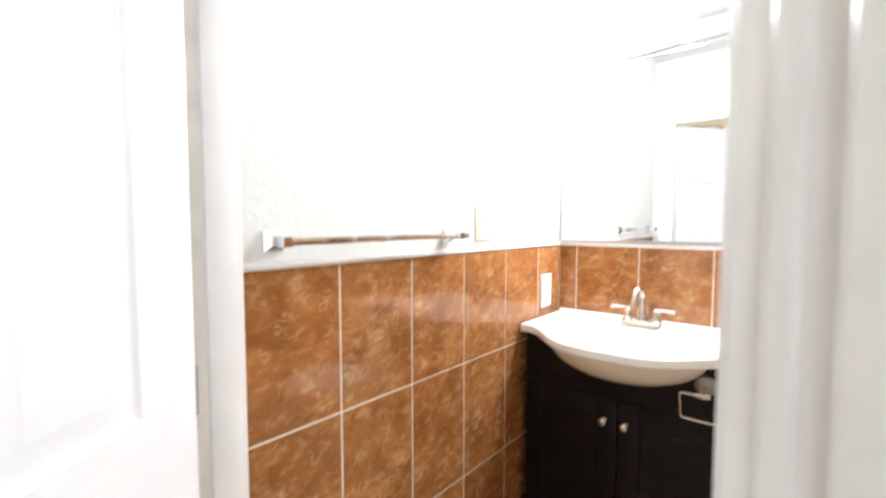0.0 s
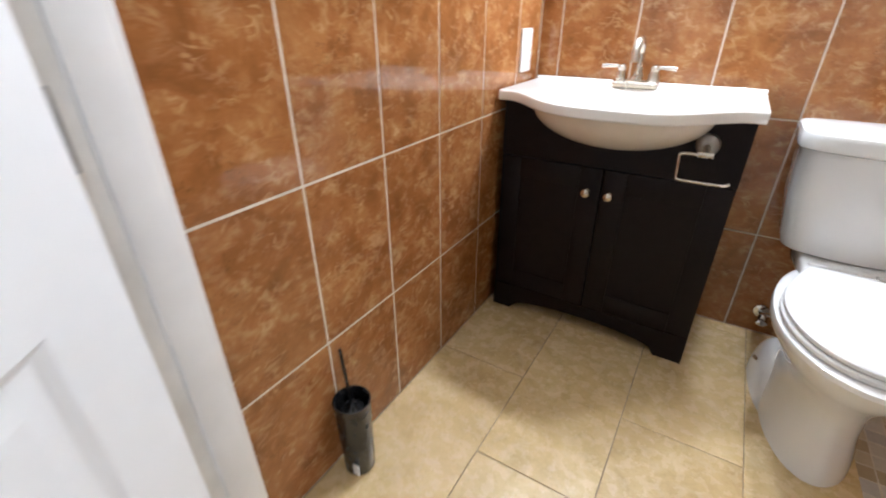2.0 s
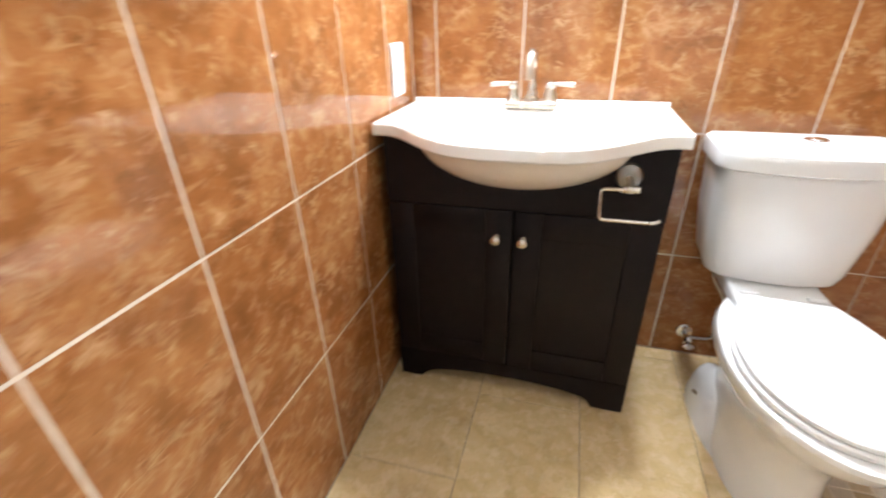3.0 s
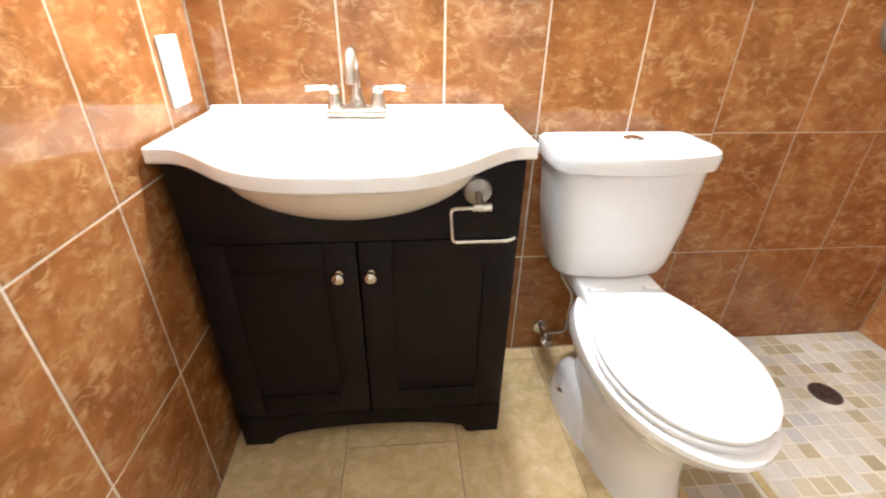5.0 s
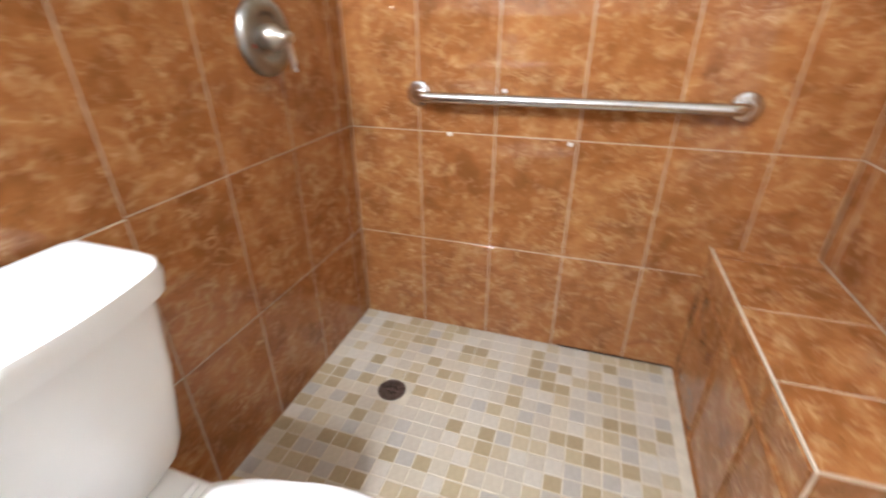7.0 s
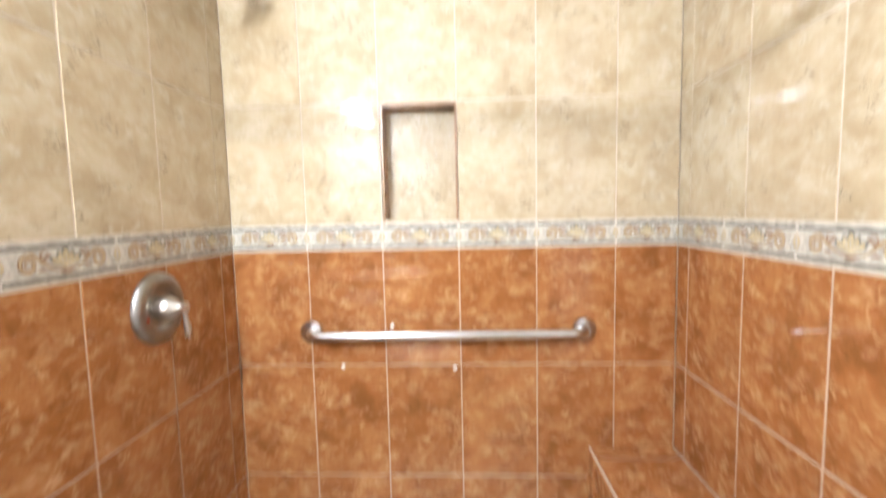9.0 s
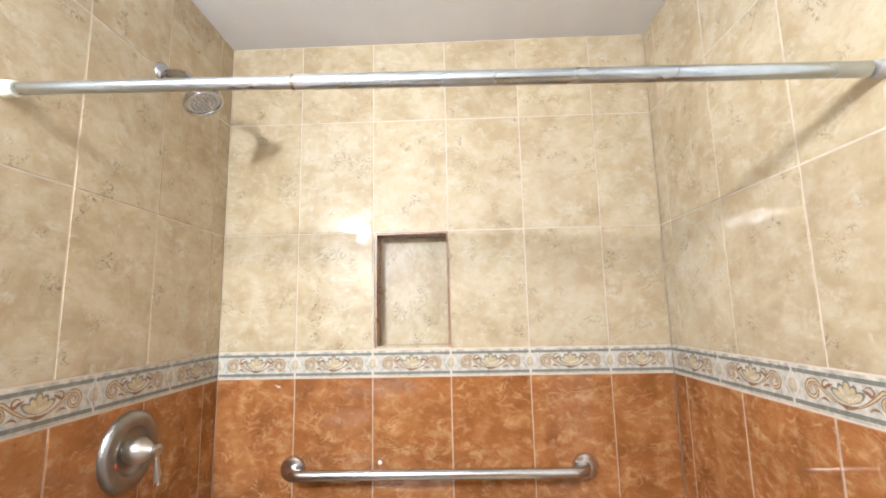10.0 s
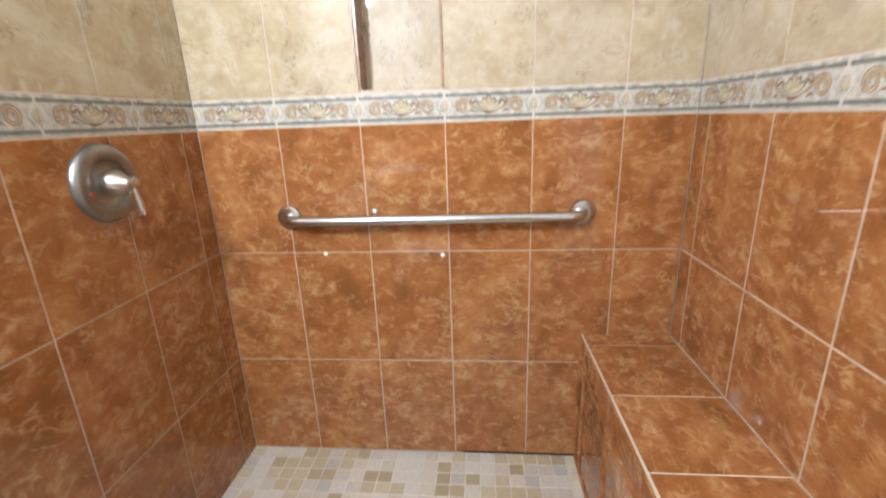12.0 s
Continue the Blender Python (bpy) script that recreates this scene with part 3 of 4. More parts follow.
def faucet():
    f = thing("faucet", 0.385, -0.085, 0.8535, "brushed nickel two-handle faucet with curved spout", "faucet")
    bm = box(0.313, 0.457, -0.122, -0.056, 0.8535, 0.8745, 0.009, 3)
    part("base_plate", bm, NICKEL, f)
    arc = [(0.385, -0.084, 0.866), (0.385, -0.083, 0.915), (0.385, -0.082, 0.955)]
    for k in range(1, 13):
        t = math.pi * k / 12 * 0.93
        arc.append((0.385, -0.082 - 0.05 + 0.05 * math.cos(t), 0.957 + 0.046 * math.sin(t)))
    arc.append((0.385, -0.1815, 0.940))
    part("spout", tube(arc, [0.0155, 0.013, 0.0115] + [0.011] * 12 + [0.0115], 16), NICKEL, f)
    part("spout_collar", spin([(0.021, 0), (0.021, 0.008), (0.016, 0.018), (0.0155, 0.028)], pose(0.385, -0.084, 0.868)), NICKEL, f)
    for s in (-1, 1):
        x = 0.385 + s * 0.051
        h = part("handle", spin([(0.022, 0), (0.022, 0.006), (0.017, 0.012), (0.0145, 0.026), (0.0115, 0.038), (0.0135, 0.043), (0.0125, 0.053), (0.006, 0.058), (0, 0.0585)], pose(x, -0.086, 0.868)), NICKEL, f)
        part("lever", tube([(x, -0.086, 0.916), (x + s * 0.02, -0.087, 0.919), (x + s * 0.045, -0.089, 0.9185), (x + s * 0.066, -0.090, 0.917)], [0.006, 0.0055, 0.007, 0.0075], 12), NICKEL, h)
    part("pop_up_knob", spin([(0.003, 0), (0.003, 0.03), (0.006, 0.034), (0.0055, 0.042), (0, 0.045)], pose(0.385, -0.063, 0.868), 12), NICKEL, f)
    return f


def paper_holder():
    p = thing("toilet_paper_holder", 0.648, -0.346, 0.75, "empty nickel toilet paper holder on the vanity", "paper holder")
    F = -0.345
    part("mount", spin([(0.031, 0), (0.031, 0.004), (0.028, 0.010), (0.020, 0.014), (0.012, 0.016), (0, 0.0165)], axis((0.646, F, 0.753), (0, -1, 0))), VALVE_NICKEL, p, "darker domed wall disc")
    part("post", rod((0.630, F - 0.056, 0.737), (0.667, F - 0.056, 0.737), 0.0085), NICKEL, p)
    part("neck", rod((0.646, F - 0.010, 0.750), (0.648, F - 0.056, 0.738), 0.0085, 0.0075), NICKEL, p)
    part("arm", tube(bend([(0.655, F - 0.056, 0.737), (0.585, F - 0.056, 0.735), (0.590, F - 0.056, 0.660), (0.712, F - 0.056, 0.660), (0.722, F - 0.056, 0.668)], 0.011), 0.0042, 10), NICKEL, p)
    return p


vanity()
counter()
faucet()
paper_holder()


# ---- toilet ----
def egg(cx, yb, yf, hw, z, split=0.42, n=44, square=0.0):
    """An oval ring from yb at the back to yf at the front, widest at the split."""
    ym = yb + (yf - yb) * split
    pts = []
    for i in range(n):
        t = 2 * math.pi * i / n
        c, s = math.cos(t), math.sin(t)
        p = 1 - square if c > 0 else 1.0
        pts.append((cx + hw * math.copysign(abs(s) ** p, s), ym + (c * (yb - ym) if c > 0 else -c * (yf - ym)), z))
    return pts


def toilet():
    cx = 1.073
    t = thing("toilet", cx, -0.42, 0, "white porcelain two-piece toilet with closed lid", "toilet")
    bx = cx + 0.014
    body = [egg(bx, -0.150, -0.655, 0.114, 0.0, 0.5, square=0.4), egg(bx, -0.150, -0.652, 0.111, 0.03, 0.5, square=0.4),
            egg(bx, -0.155, -0.625, 0.096, 0.12, 0.5, square=0.4), egg(bx, -0.150, -0.622, 0.098, 0.19, 0.5, square=0.4),
            egg(cx + 0.007, -0.125, -0.650, 0.118, 0.25, 0.5, square=0.3), egg(cx, -0.120, -0.712, 0.150, 0.31, 0.5, square=0.15),
            egg(cx, -0.150, -0.752, 0.172, 0.355, 0.52, square=0.1), egg(cx, -0.180, -0.772, 0.180, 0.388, 0.54, square=0.1),
            egg(cx, -0.185, -0.771, 0.178, 0.400, 0.54, square=0.1), egg(cx, -0.20, -0.755, 0.165, 0.4065, 0.54, square=0.1)]
    part("bowl", loft(body), PORCELAIN, t)
    # flange at the foot on either side, with its bolt
    for s in (-1, 1):
        rings = []
        for k, (z, w) in enumerate(((0.0, 1.0), (0.016, 0.99), (0.042, 0.95), (0.070, 0.86), (0.092, 0.70), (0.104, 0.48), (0.108, 0.2))):
            rings.append(egg(bx + s * 0.078, -0.125 - 0.008 * k, -0.480 + 0.030 * k, 0.066 * w, z, 0.35, 24))
        fl = part("foot", loft(rings), PORCELAIN, t)
        part("bolt", spin([(0.012, 0), (0.012, 0.004), (0.0055, 0.006), (0.0055, 0.026), (0, 0.027)], axis((bx + s * 0.124, -0.275, 0.060), (s * 0.75, 0, 0.66)), 10), BRASS, fl, "rusty floor bolt without its cap")
    def tank_ring(z, hw, yb, yf, bow, r=0.042, n=12):
        pts = []
        k = 1 - r / hw
        for i in range(2 * n + 1):
            u = -math.cos(math.pi * i / (2 * n))
            c = max(0.0, (abs(u) - k) / (1 - k))
            pts.append((cx + hw * u, yf - bow * (1 - u * u) + r * (1 - math.sqrt(max(0.0, 1 - c * c))), z))
        return pts + [(cx + hw, yb - 0.016, z), (cx + hw - 0.005, yb - 0.005, z), (cx + hw - 0.016, yb, z),
                      (cx - hw + 0.016, yb, z), (cx - hw + 0.005, yb - 0.005, z), (cx - hw, yb - 0.016, z)]
    tank = part("tank", loft([tank_ring(0.432, 0.148, -0.085, -0.180, 0.030), tank_ring(0.440, 0.160, -0.075, -0.190, 0.032), tank_ring(0.47, 0.170, -0.050, -0.196, 0.034),
                              tank_ring(0.60, 0.190, -0.042, -0.203, 0.036), tank_ring(0.744, 0.200, -0.038, -0.208, 0.038)]), PORCELAIN, t)
    lid = part("tank_lid", loft([tank_ring(0.742, 0.204, -0.034, -0.214, 0.038), tank_ring(0.747, 0.211, -0.028, -0.222, 0.040), tank_ring(0.776, 0.214, -0.026, -0.225, 0.041),
                                 tank_ring(0.789, 0.211, -0.028, -0.222, 0.040), tank_ring(0.797, 0.202, -0.034, -0.212, 0.038), tank_ring(0.800, 0.186, -0.05, -0.19, 0.03)]), PORCELAIN, tank)
    part("flush_button", spin([(0.026, 0), (0.026, 0.003), (0.022, 0.005), (0.021, 0.003), (0.018, 0.006), (0, 0.0075)], pose(cx + 0.014, -0.122, 0.7995)), CHROME, tank, "round chrome dual flush button")
    def oval(z, inset, yb=-0.292, yf=-0.753, hw=0.169, n=22):
        """An egg with a short straight back, as seats and lids have."""
        side = []
        for i in range(n + 1):
            v = 0.5 - 0.5 * math.cos(math.pi * i / n)
            w = 0.60 + 0.40 * math.sin(math.pi / 2 * v / 0.52) if v < 0.52 else math.sqrt(max(0.0, 1 - ((v - 0.52) / 0.48) ** 2))
            side.append((max(0.002, (hw - inset) * w), yb - inset + (yf - yb + 2 * inset) * v))
        return [(cx + w, y, z) for w, y in side] + [(cx - w, y, z) for w, y in side[::-1]]
    part("deck", box(cx - 0.112, cx + 0.112, -0.325, -0.085, 0.385, 0.4335, 0.012, 3), PORCELAIN, t)
    part("seat", loft([oval(0.408, 0.003), oval(0.412, 0.0), oval(0.420, 0.0), oval(0.425, 0.004)]), SEAT, t)
    lid2 = part("seat_lid", loft([oval(0.427, 0.006), oval(0.430, 0.003), oval(0.438, 0.003), oval(0.443, 0.008), oval(0.4455, 0.02), oval(0.447, 0.05), oval(0.448, 0.11)]), SEAT, t, "closed smooth white lid")
    for s in (-1, 1):
        part("seat_hinge", rod((cx + s * 0.055, -0.272, 0.434), (cx + s * 0.098, -0.272, 0.434), 0.0065, seg=14), SEAT, lid2)
    return t


def supply():
    s = thing("water_supply", 0.967, -0.03, 0.10, "chrome shut-off valve and braided hose at the wall", "water valve")
    part("escutcheon", spin([(0.027, 0), (0.025, 0.004), (0.010, 0.009), (0.010, 0.012)], axis((0.962, -0.001, 0.095), (0, -1, 0))), CHROME, s)
    part("stub", rod((0.962, -0.008, 0.095), (0.962, -0.060, 0.095), 0.008), CHROME, s)
    part("valve_body", spin([(0.012, -0.018), (0.014, -0.006), (0.014, 0.014), (0.009, 0.026)], pose(0.962, -0.060, 0.092)), CHROME, s)
    part("valve_handle", loft([[(0.962 + 0.018 * math.cos(a) * w, -0.075 - d, 0.092 + 0.011 * math.sin(a) * w) for a in (2 * math.pi * i / 18 for i in range(18))] for d, w in ((0, 0.6), (0.004, 1), (0.012, 1), (0.015, 0.7))]), CHROME, s)
    part("hose", tube(bend([(0.962, -0.060, 0.115), (1.030, -0.062, 0.118), (1.015, -0.10, 0.30), (0.958, -0.105, 0.385), (0.958, -0.105, 0.425)], 0.03, 8), 0.0058, 10), STEEL, s, "thin braided steel hose")
    part("coupling", spin([(0.013, 0), (0.015, 0.004), (0.015, 0.020), (0.012, 0.026)], pose(0.958, -0.105, 0.412), 10), DARK_GAP, s, "dark coupling nut under the tank")
    return s


toilet()
supply()


# ---- wall fittings of the vanity side ----
def mirror():
    m = thing("mirror", 0.6, -0.004, 1.17, "frameless wall mirror with a thin chrome edge", "mirror")
    X0, X1, Z0, Z1 = 0.005, 1.21, 1.168, 1.90
    part("glass", box(X0 + 0.006, X1 - 0.006, -0.006, -0.001, Z0 + 0.006, Z1 - 0.006), MIRROR, m, "clear silvered glass")
    for b in ((X0, X0 + 0.007, Z0, Z1), (X1 - 0.007, X1, Z0, Z1), (X0 + 0.007, X1 - 0.007, Z0, Z0 + 0.009), (X0 + 0.007, X1 - 0.007, Z1 - 0.007, Z1)):
        part("edge", box(b[0], b[1], -0.010, -0.0005, b[2], b[3], 0.0015), STEEL, m, "thin metal edge channel")
    return m


def vanity_light():
    v = thing("vanity_light", 0.575, -0.05, 2.00, "lit two-globe wall light above the mirror", "wall light")
    # unseen plate, made tall so that the wall round the globes doesn't glow
    part("back_plate", box(0.27, 0.88, -0.018, -0.0005, 1.908, 2.130, 0.006), CHROME, v)
    for x in (0.43, 0.72):
        a = part("holder", spin([(0.03, 0), (0.03, 0.010), (0.022, 0.016)], axis((x, -0.018, 2.00), (0, -1, 0))), CHROME, v)
        ring = [(0.012, 0.0)] + [(0.050 * math.sin(k * math.pi / 14), 0.050 - 0.050 * math.cos(k * math.pi / 14)) for k in range(2, 15)]
        part("globe", spin(ring, axis((x, -0.030, 2.00), (0, -1, 0)), 24), GLOBE, a, "glowing frosted glass globe")
        # unseen disc, added to block the globe's light to the ceiling above
        part("shade_cap", spin([(0.075, 0.0), (0.072, 0.006), (0.03, 0.014), (0.0, 0.015)], pose(x, -0.094, 2.052), 24), TRIM_PAINT, a, "unseen white cap added to keep light off the ceiling")
    return v


def towel_bar():
    t = thing("towel_bar", 0.04, -1.1, 1.209, "chrome towel bar on square posts", "towel bar")
    for y in (-1.385, -0.806):
        def sq(w, x, dz=0.0):
            return [(x, y - w, 1.209 - w + dz), (x, y + w, 1.209 - w + dz), (x, y + w, 1.209 + w + dz), (x, y - w, 1.209 + w + dz)]
        part("post", loft([sq(0.023, 0.0), sq(0.023, 0.006), sq(0.020, 0.009), sq(0.010, 0.020), sq(0.0085, 0.036), sq(0.0115, 0.042), sq(0.0115, 0.060), sq(0.0095, 0.063)]), CHROME, t)
    part("bar", box(0.044, 0.058, -1.386, -0.760, 1.2015, 1.2165, 0.002), CHROME, t)
    part("bar_sleeve", box(0.0430, 0.0590, -1.386, -1.11, 1.2005, 1.2175, 0.002), CHROME, t)
    return t


def switch_plate():
    s = thing("light_switch", 0, -0.595, 1.25, "ivory double switch plate on the plaster", "light switch")
    part("plate", box(0.0, 0.007, -0.656, -0.534, 1.190, 1.312, 0.003), IVORY, s)
    part("rocker", box(0.006, 0.011, -0.585, -0.552, 1.217, 1.285, 0.002), WHITE_PLASTIC, s, "white rocker")
    part("toggle_frame", box(0.006, 0.0085, -0.640, -0.617, 1.230, 1.272, 0.001), IVORY, s)
    part("toggle", box(0.008, 0.020, -0.633, -0.624, 1.250, 1.264, 0.002), IVORY, s)
    for y in (-0.629, -0.568):
        for z in (1.205, 1.297):
            part("screw", spin([(0.0032, 0), (0.0028, 0.0012), (0, 0.0012)], axis((0.0068, y, z), (1, 0, 0)), 10), IVORY, s)
    return s


def outlet_plate():
    o = thing("wall_outlet", 0, -0.13, 0.96, "blank white outlet plate on the tiles", "outlet plate")
    part("plate", box(0.0005, 0.009, -0.182, -0.096, 0.888, 1.030, 0.004), WHITE_PLASTIC, o)
    part("insert", box(0.008, 0.0105, -0.156, -0.122, 0.926, 0.992, 0.001), WHITE_PLASTIC, o)
    for z in (0.909, 1.009):
        part("screw", spin([(0.0032, 0), (0.0028, 0.0012), (0, 0.0012)], axis((0.0088, -0.139, z), (1, 0, 0)), 10), STEEL, o)
    return o


def toilet_brush():
    x, y = 0.058, -1.218
    b = thing("toilet_brush", x, y, 0, "black toilet brush standing in its holder", "toilet brush")
    part("holder", spin([(0.0, 0.0), (0.037, 0.0), (0.040, 0.006), (0.042, 0.10), (0.046, 0.235), (0.047, 0.240), (0.044, 0.240), (0.040, 0.10), (0.036, 0.012), (0.0, 0.012)], pose(x, y, 0), 32), BLACK, b, "glossy black tapered holder")
    brush = part("brush_handle", rod((x + 0.004, y, 0.15), (x - 0.012, y - 0.004, 0.395), 0.0042, seg=10), BLACK, b)
    part("brush_collar", spin([(0.030, 0.205), (0.031, 0.210), (0.012, 0.222), (0.006, 0.235)], pose(x, y, 0), 20), BLACK, brush)
    part("brush_head", spin([(0.012, 0.03), (0.030, 0.05), (0.033, 0.10), (0.026, 0.14), (0.008, 0.155)], pose(x, y, 0), 20), BLACK, brush)
    part("sticker", box(x + 0.016, x + 0.036, y - 0.0412, y - 0.0390, 0.02, 0.055), WHITE_PLASTIC, b, "small worn white label")
    return b


mirror()
vanity_light()
towel_bar()
switch_plate()
outlet_plate()
toilet_brush()


# ---- shower ----
def grab_bar():
    g = thing("grab_bar", ROOM_X, -0.73, 0.9, "brushed steel grab bar across the shower wall", "grab bar")
    z = 0.902
    Y0, Y1 = -0.262, -1.186
    pts = bend([(ROOM_X - 0.004, Y0, z), (ROOM_X - 0.052, Y0 - 0.010, z - 0.004), (ROOM_X - 0.052, Y1 + 0.010, z - 0.002), (ROOM_X - 0.004, Y1, z)], 0.035, 8)
    part("bar", tube(pts, 0.0162, 18), STEEL, g)
    for y in (Y0, Y1):
        part("flange", spin([(0.040, 0), (0.040, 0.005), (0.037, 0.011), (0.024, 0.014), (0.017, 0.014)], axis((ROOM_X, y, z), (-1, 0, 0))), STEEL, g)
    return g


def shower_valve():
    v = thing("shower_valve", 1.868, 0, 1.074, "brushed nickel shower valve with lever handle", "shower valve")
    part("escutcheon", spin([(0.092, 0), (0.092, 0.004), (0.089, 0.012), (0.081, 0.018), (0.071, 0.0205), (0.061, 0.0195), (0.056, 0.017), (0.053, 0.010), (0.046, 0.005), (0.036, 0.004), (0.028, 0.006)], axis((1.868, 0, 1.074), (0, -1, 0)), 48), VALVE_NICKEL, v)
    h = part("hub", spin([(0.026, 0.004), (0.031, 0.022), (0.031, 0.034), (0.024, 0.046), (0.0135, 0.060), (0.011, 0.066), (0.014, 0.070), (0.014, 0.078), (0.008, 0.082), (0, 0.082)], axis((1.868, 0, 1.074), (0, -1, 0)), 26), NICKEL, v)
    part("lever", tube([(1.868, -0.072, 1.068), (1.870, -0.073, 1.046), (1.875, -0.074, 1.016), (1.878, -0.074, 0.996)], [0.0055, 0.006, 0.0085, 0.0095], 12), NICKEL, h)
    part("temperature_dot", spin([(0.006, 0), (0.005, 0.001), (0, 0.001)], axis((1.808, -0.0202, 1.056), (0, -1, 0)), 12), plain("red_dot", (0.35, 0.05, 0.03), 0.4), v, "faded red mark")
    return v


def shower_head():
    s = thing("overhead_shower", 1.89, 0, 2.056, "chrome shower head on a short bent arm", "shower head")
    part("flange", spin([(0.030, 0), (0.029, 0.004), (0.020, 0.012), (0.011, 0.015)], axis((1.890, 0, 2.056), (0, -1, 0))), HEAD_CHROME, s)
    part("arm", tube(bend([(1.890, -0.004, 2.056), (1.888, -0.062, 2.056), (1.884, -0.104, 2.008)], 0.03, 8), 0.0105, 14), HEAD_CHROME, s)
    d = Vector((0, -0.42, -0.9))
    hd = part("head", spin([(0.010, -0.004), (0.016, 0.004), (0.017, 0.014), (0.030, 0.022), (0.047, 0.038), (0.051, 0.048), (0.050, 0.056), (0.043, 0.057), (0.042, 0.054), (0, 0.055)], axis((1.884, -0.104, 2.008), d), 30), HEAD_CHROME, s)
    m = axis((1.884, -0.104, 2.008), d)
    bm = bmesh.new()
    for r, n in ((0.010, 6), (0.021, 12), (0.032, 18)):
        for i in range(n):
            a = 2 * math.pi * i / n
            spin([(0.0018, 0.054), (0.0015, 0.058), (0, 0.058)], m @ Matrix.Translation((r * math.cos(a), r * math.sin(a), 0)), 6, bm)
    part("nozzles", bm, plain("grey_rubber", (0.16, 0.16, 0.17), 0.6), hd, "grey rubber nozzles")
    return s


def curtain_rod():
    r = thing("curtain_rod", 1.476, -0.74, 1.776, "chrome tension shower curtain rod", "curtain rod")
    z0, z1 = 1.798, 1.754
    def at(y):
        return (1.495 + (1.458 - 1.495) * y / -1.487, y, z0 + (z1 - z0) * y / -1.487)
    part("outer_tube", rod(at(-0.53), at(-1.462), 0.0130), DULL_CHROME, r)
    part("inner_tube", rod(at(-0.018), at(-0.53), 0.0112), DULL_CHROME, r)
    part("joint_ring", rod(at(-0.526), at(-0.532), 0.0134), BRASS, r, "rust-stained tube end")
    part("end_cap", rod(at(-0.0005), at(-0.022), 0.0160, 0.0145, 20), IVORY, r, "white rubber end cap")
    part("end_cap", rod(at(-1.4865), at(-1.470), 0.0150, 0.0140, 20), HINGE, r, "grey rubber end cap")
    return r


def floor_drain():
    x, y = 1.848, -0.289
    d = thing("shower_drain", x, y, 0, "round dark metal drain in the mosaic floor", "floor drain")
    part("ring", spin([(0.047, 0.0), (0.047, 0.0035), (0.044, 0.0045), (0.040, 0.0035), (0.040, 0.0005)], pose(x, y, 0), 36), DRAIN_METAL, d)
    # flat near-black disc: the shade down the drain as colour, no real hollow
    part("well", spin([(0.040, 0.0004), (0, 0.0006)], pose(x, y, 0), 30), DARK_GAP, d)
    bm = bmesh.new()
    for k in range(-3, 4):
        w = math.sqrt(max(0.0, 0.039 ** 2 - (0.011 * k) ** 2))
        box(x - w, x + w, y + 0.011 * k - 0.0028, y + 0.011 * k + 0.0028, 0.001, 0.0034, bm=bm)
    box(x - 0.0035, x + 0.0035, y - 0.039, y + 0.039, 0.001, 0.0036, bm=bm)
    part("grate", bm, DRAIN_METAL, d)
    return d


def bench():
    b = thing("shower_bench", 1.85, -1.35, 0, "built-in shower bench clad in rust tiles", "bench", kind="structure")
    X0, F, Z = 1.457, -1.206, 0.488
    core = part("bench_core", box(X0 + 0.0025, ROOM_X - 0.001, ROOM_Y + 0.001, F - 0.0025, 0, Z - 0.0025), GROUT, b)
    # tiled faces: the top, the front and the end
    cuts = [X0, 1.664, 1.924, 2.186, ROOM_X]
    part("edge_trim", box(X0 + 0.001, ROOM_X - 0.001, F - 0.0035, F + 0.0012, Z - 0.0045, Z + 0.0012, 0.0015), GROUT_CREAM, b, "pale grouted edge")
    part("corner_trim", box(X0 - 0.0012, X0 + 0.004, F - 0.004, F + 0.0012, 0.001, Z - 0.004, 0.0015), GROUT_WET, b, "grey grouted corner")
    part("edge_trim", box(X0 - 0.0012, X0 + 0.004, ROOM_Y + 0.001, F - 0.0036, Z - 0.0045, Z + 0.0012, 0.0015), GROUT_WET, b, "grey grouted edge")
    inv = b.matrix_basis.inverted()
    before = set(bpy.data.objects)
    tiling(b, (0, ROOM_Y, Z), (1, 0, 0), (0, 1, 0), cuts, [0.0, F - ROOM_Y - 0.003], RUST)
    tiling(b, (0, F, 0), (1, 0, 0), (0, 0, 1), cuts, [0.0, 0.385, Z - 0.003], RUST)
    tiling(b, (X0, F, 0), (0, -1, 0), (0, 0, 1), [0.003, F - ROOM_Y], [0.0, 0.395, Z - 0.003], RUST)
    for o in set(bpy.data.objects) - before:
        o.matrix_parent_inverse = inv
    return b


def niche():
    n = thing("shower_niche", ROOM_X + 0.04, (NY0 + NY1) / 2, NZ0, "recessed shower niche lined with cream tile", "niche", kind="structure")
    x0, x1, t = ROOM_X + 0.0015, ROOM_X + ND, 0.007
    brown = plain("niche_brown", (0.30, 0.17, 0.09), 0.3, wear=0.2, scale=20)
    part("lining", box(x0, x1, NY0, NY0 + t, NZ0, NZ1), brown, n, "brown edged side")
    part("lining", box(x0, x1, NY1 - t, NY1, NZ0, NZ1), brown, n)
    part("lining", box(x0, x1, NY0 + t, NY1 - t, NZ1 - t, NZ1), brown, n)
    part("sill", box(x0, x1, NY0 + t, NY1 - t, NZ0, NZ0 + t), CREAM, n)
    part("back_tile", box(x1 - 0.004, x1 + 0.004, NY0 + t, NY1 - t, NZ0 + t, NZ1 - t), CREAM, n)
    return n


grab_bar()
shower_valve()
shower_head()
curtain_rod()
floor_drain()
bench()
niche()


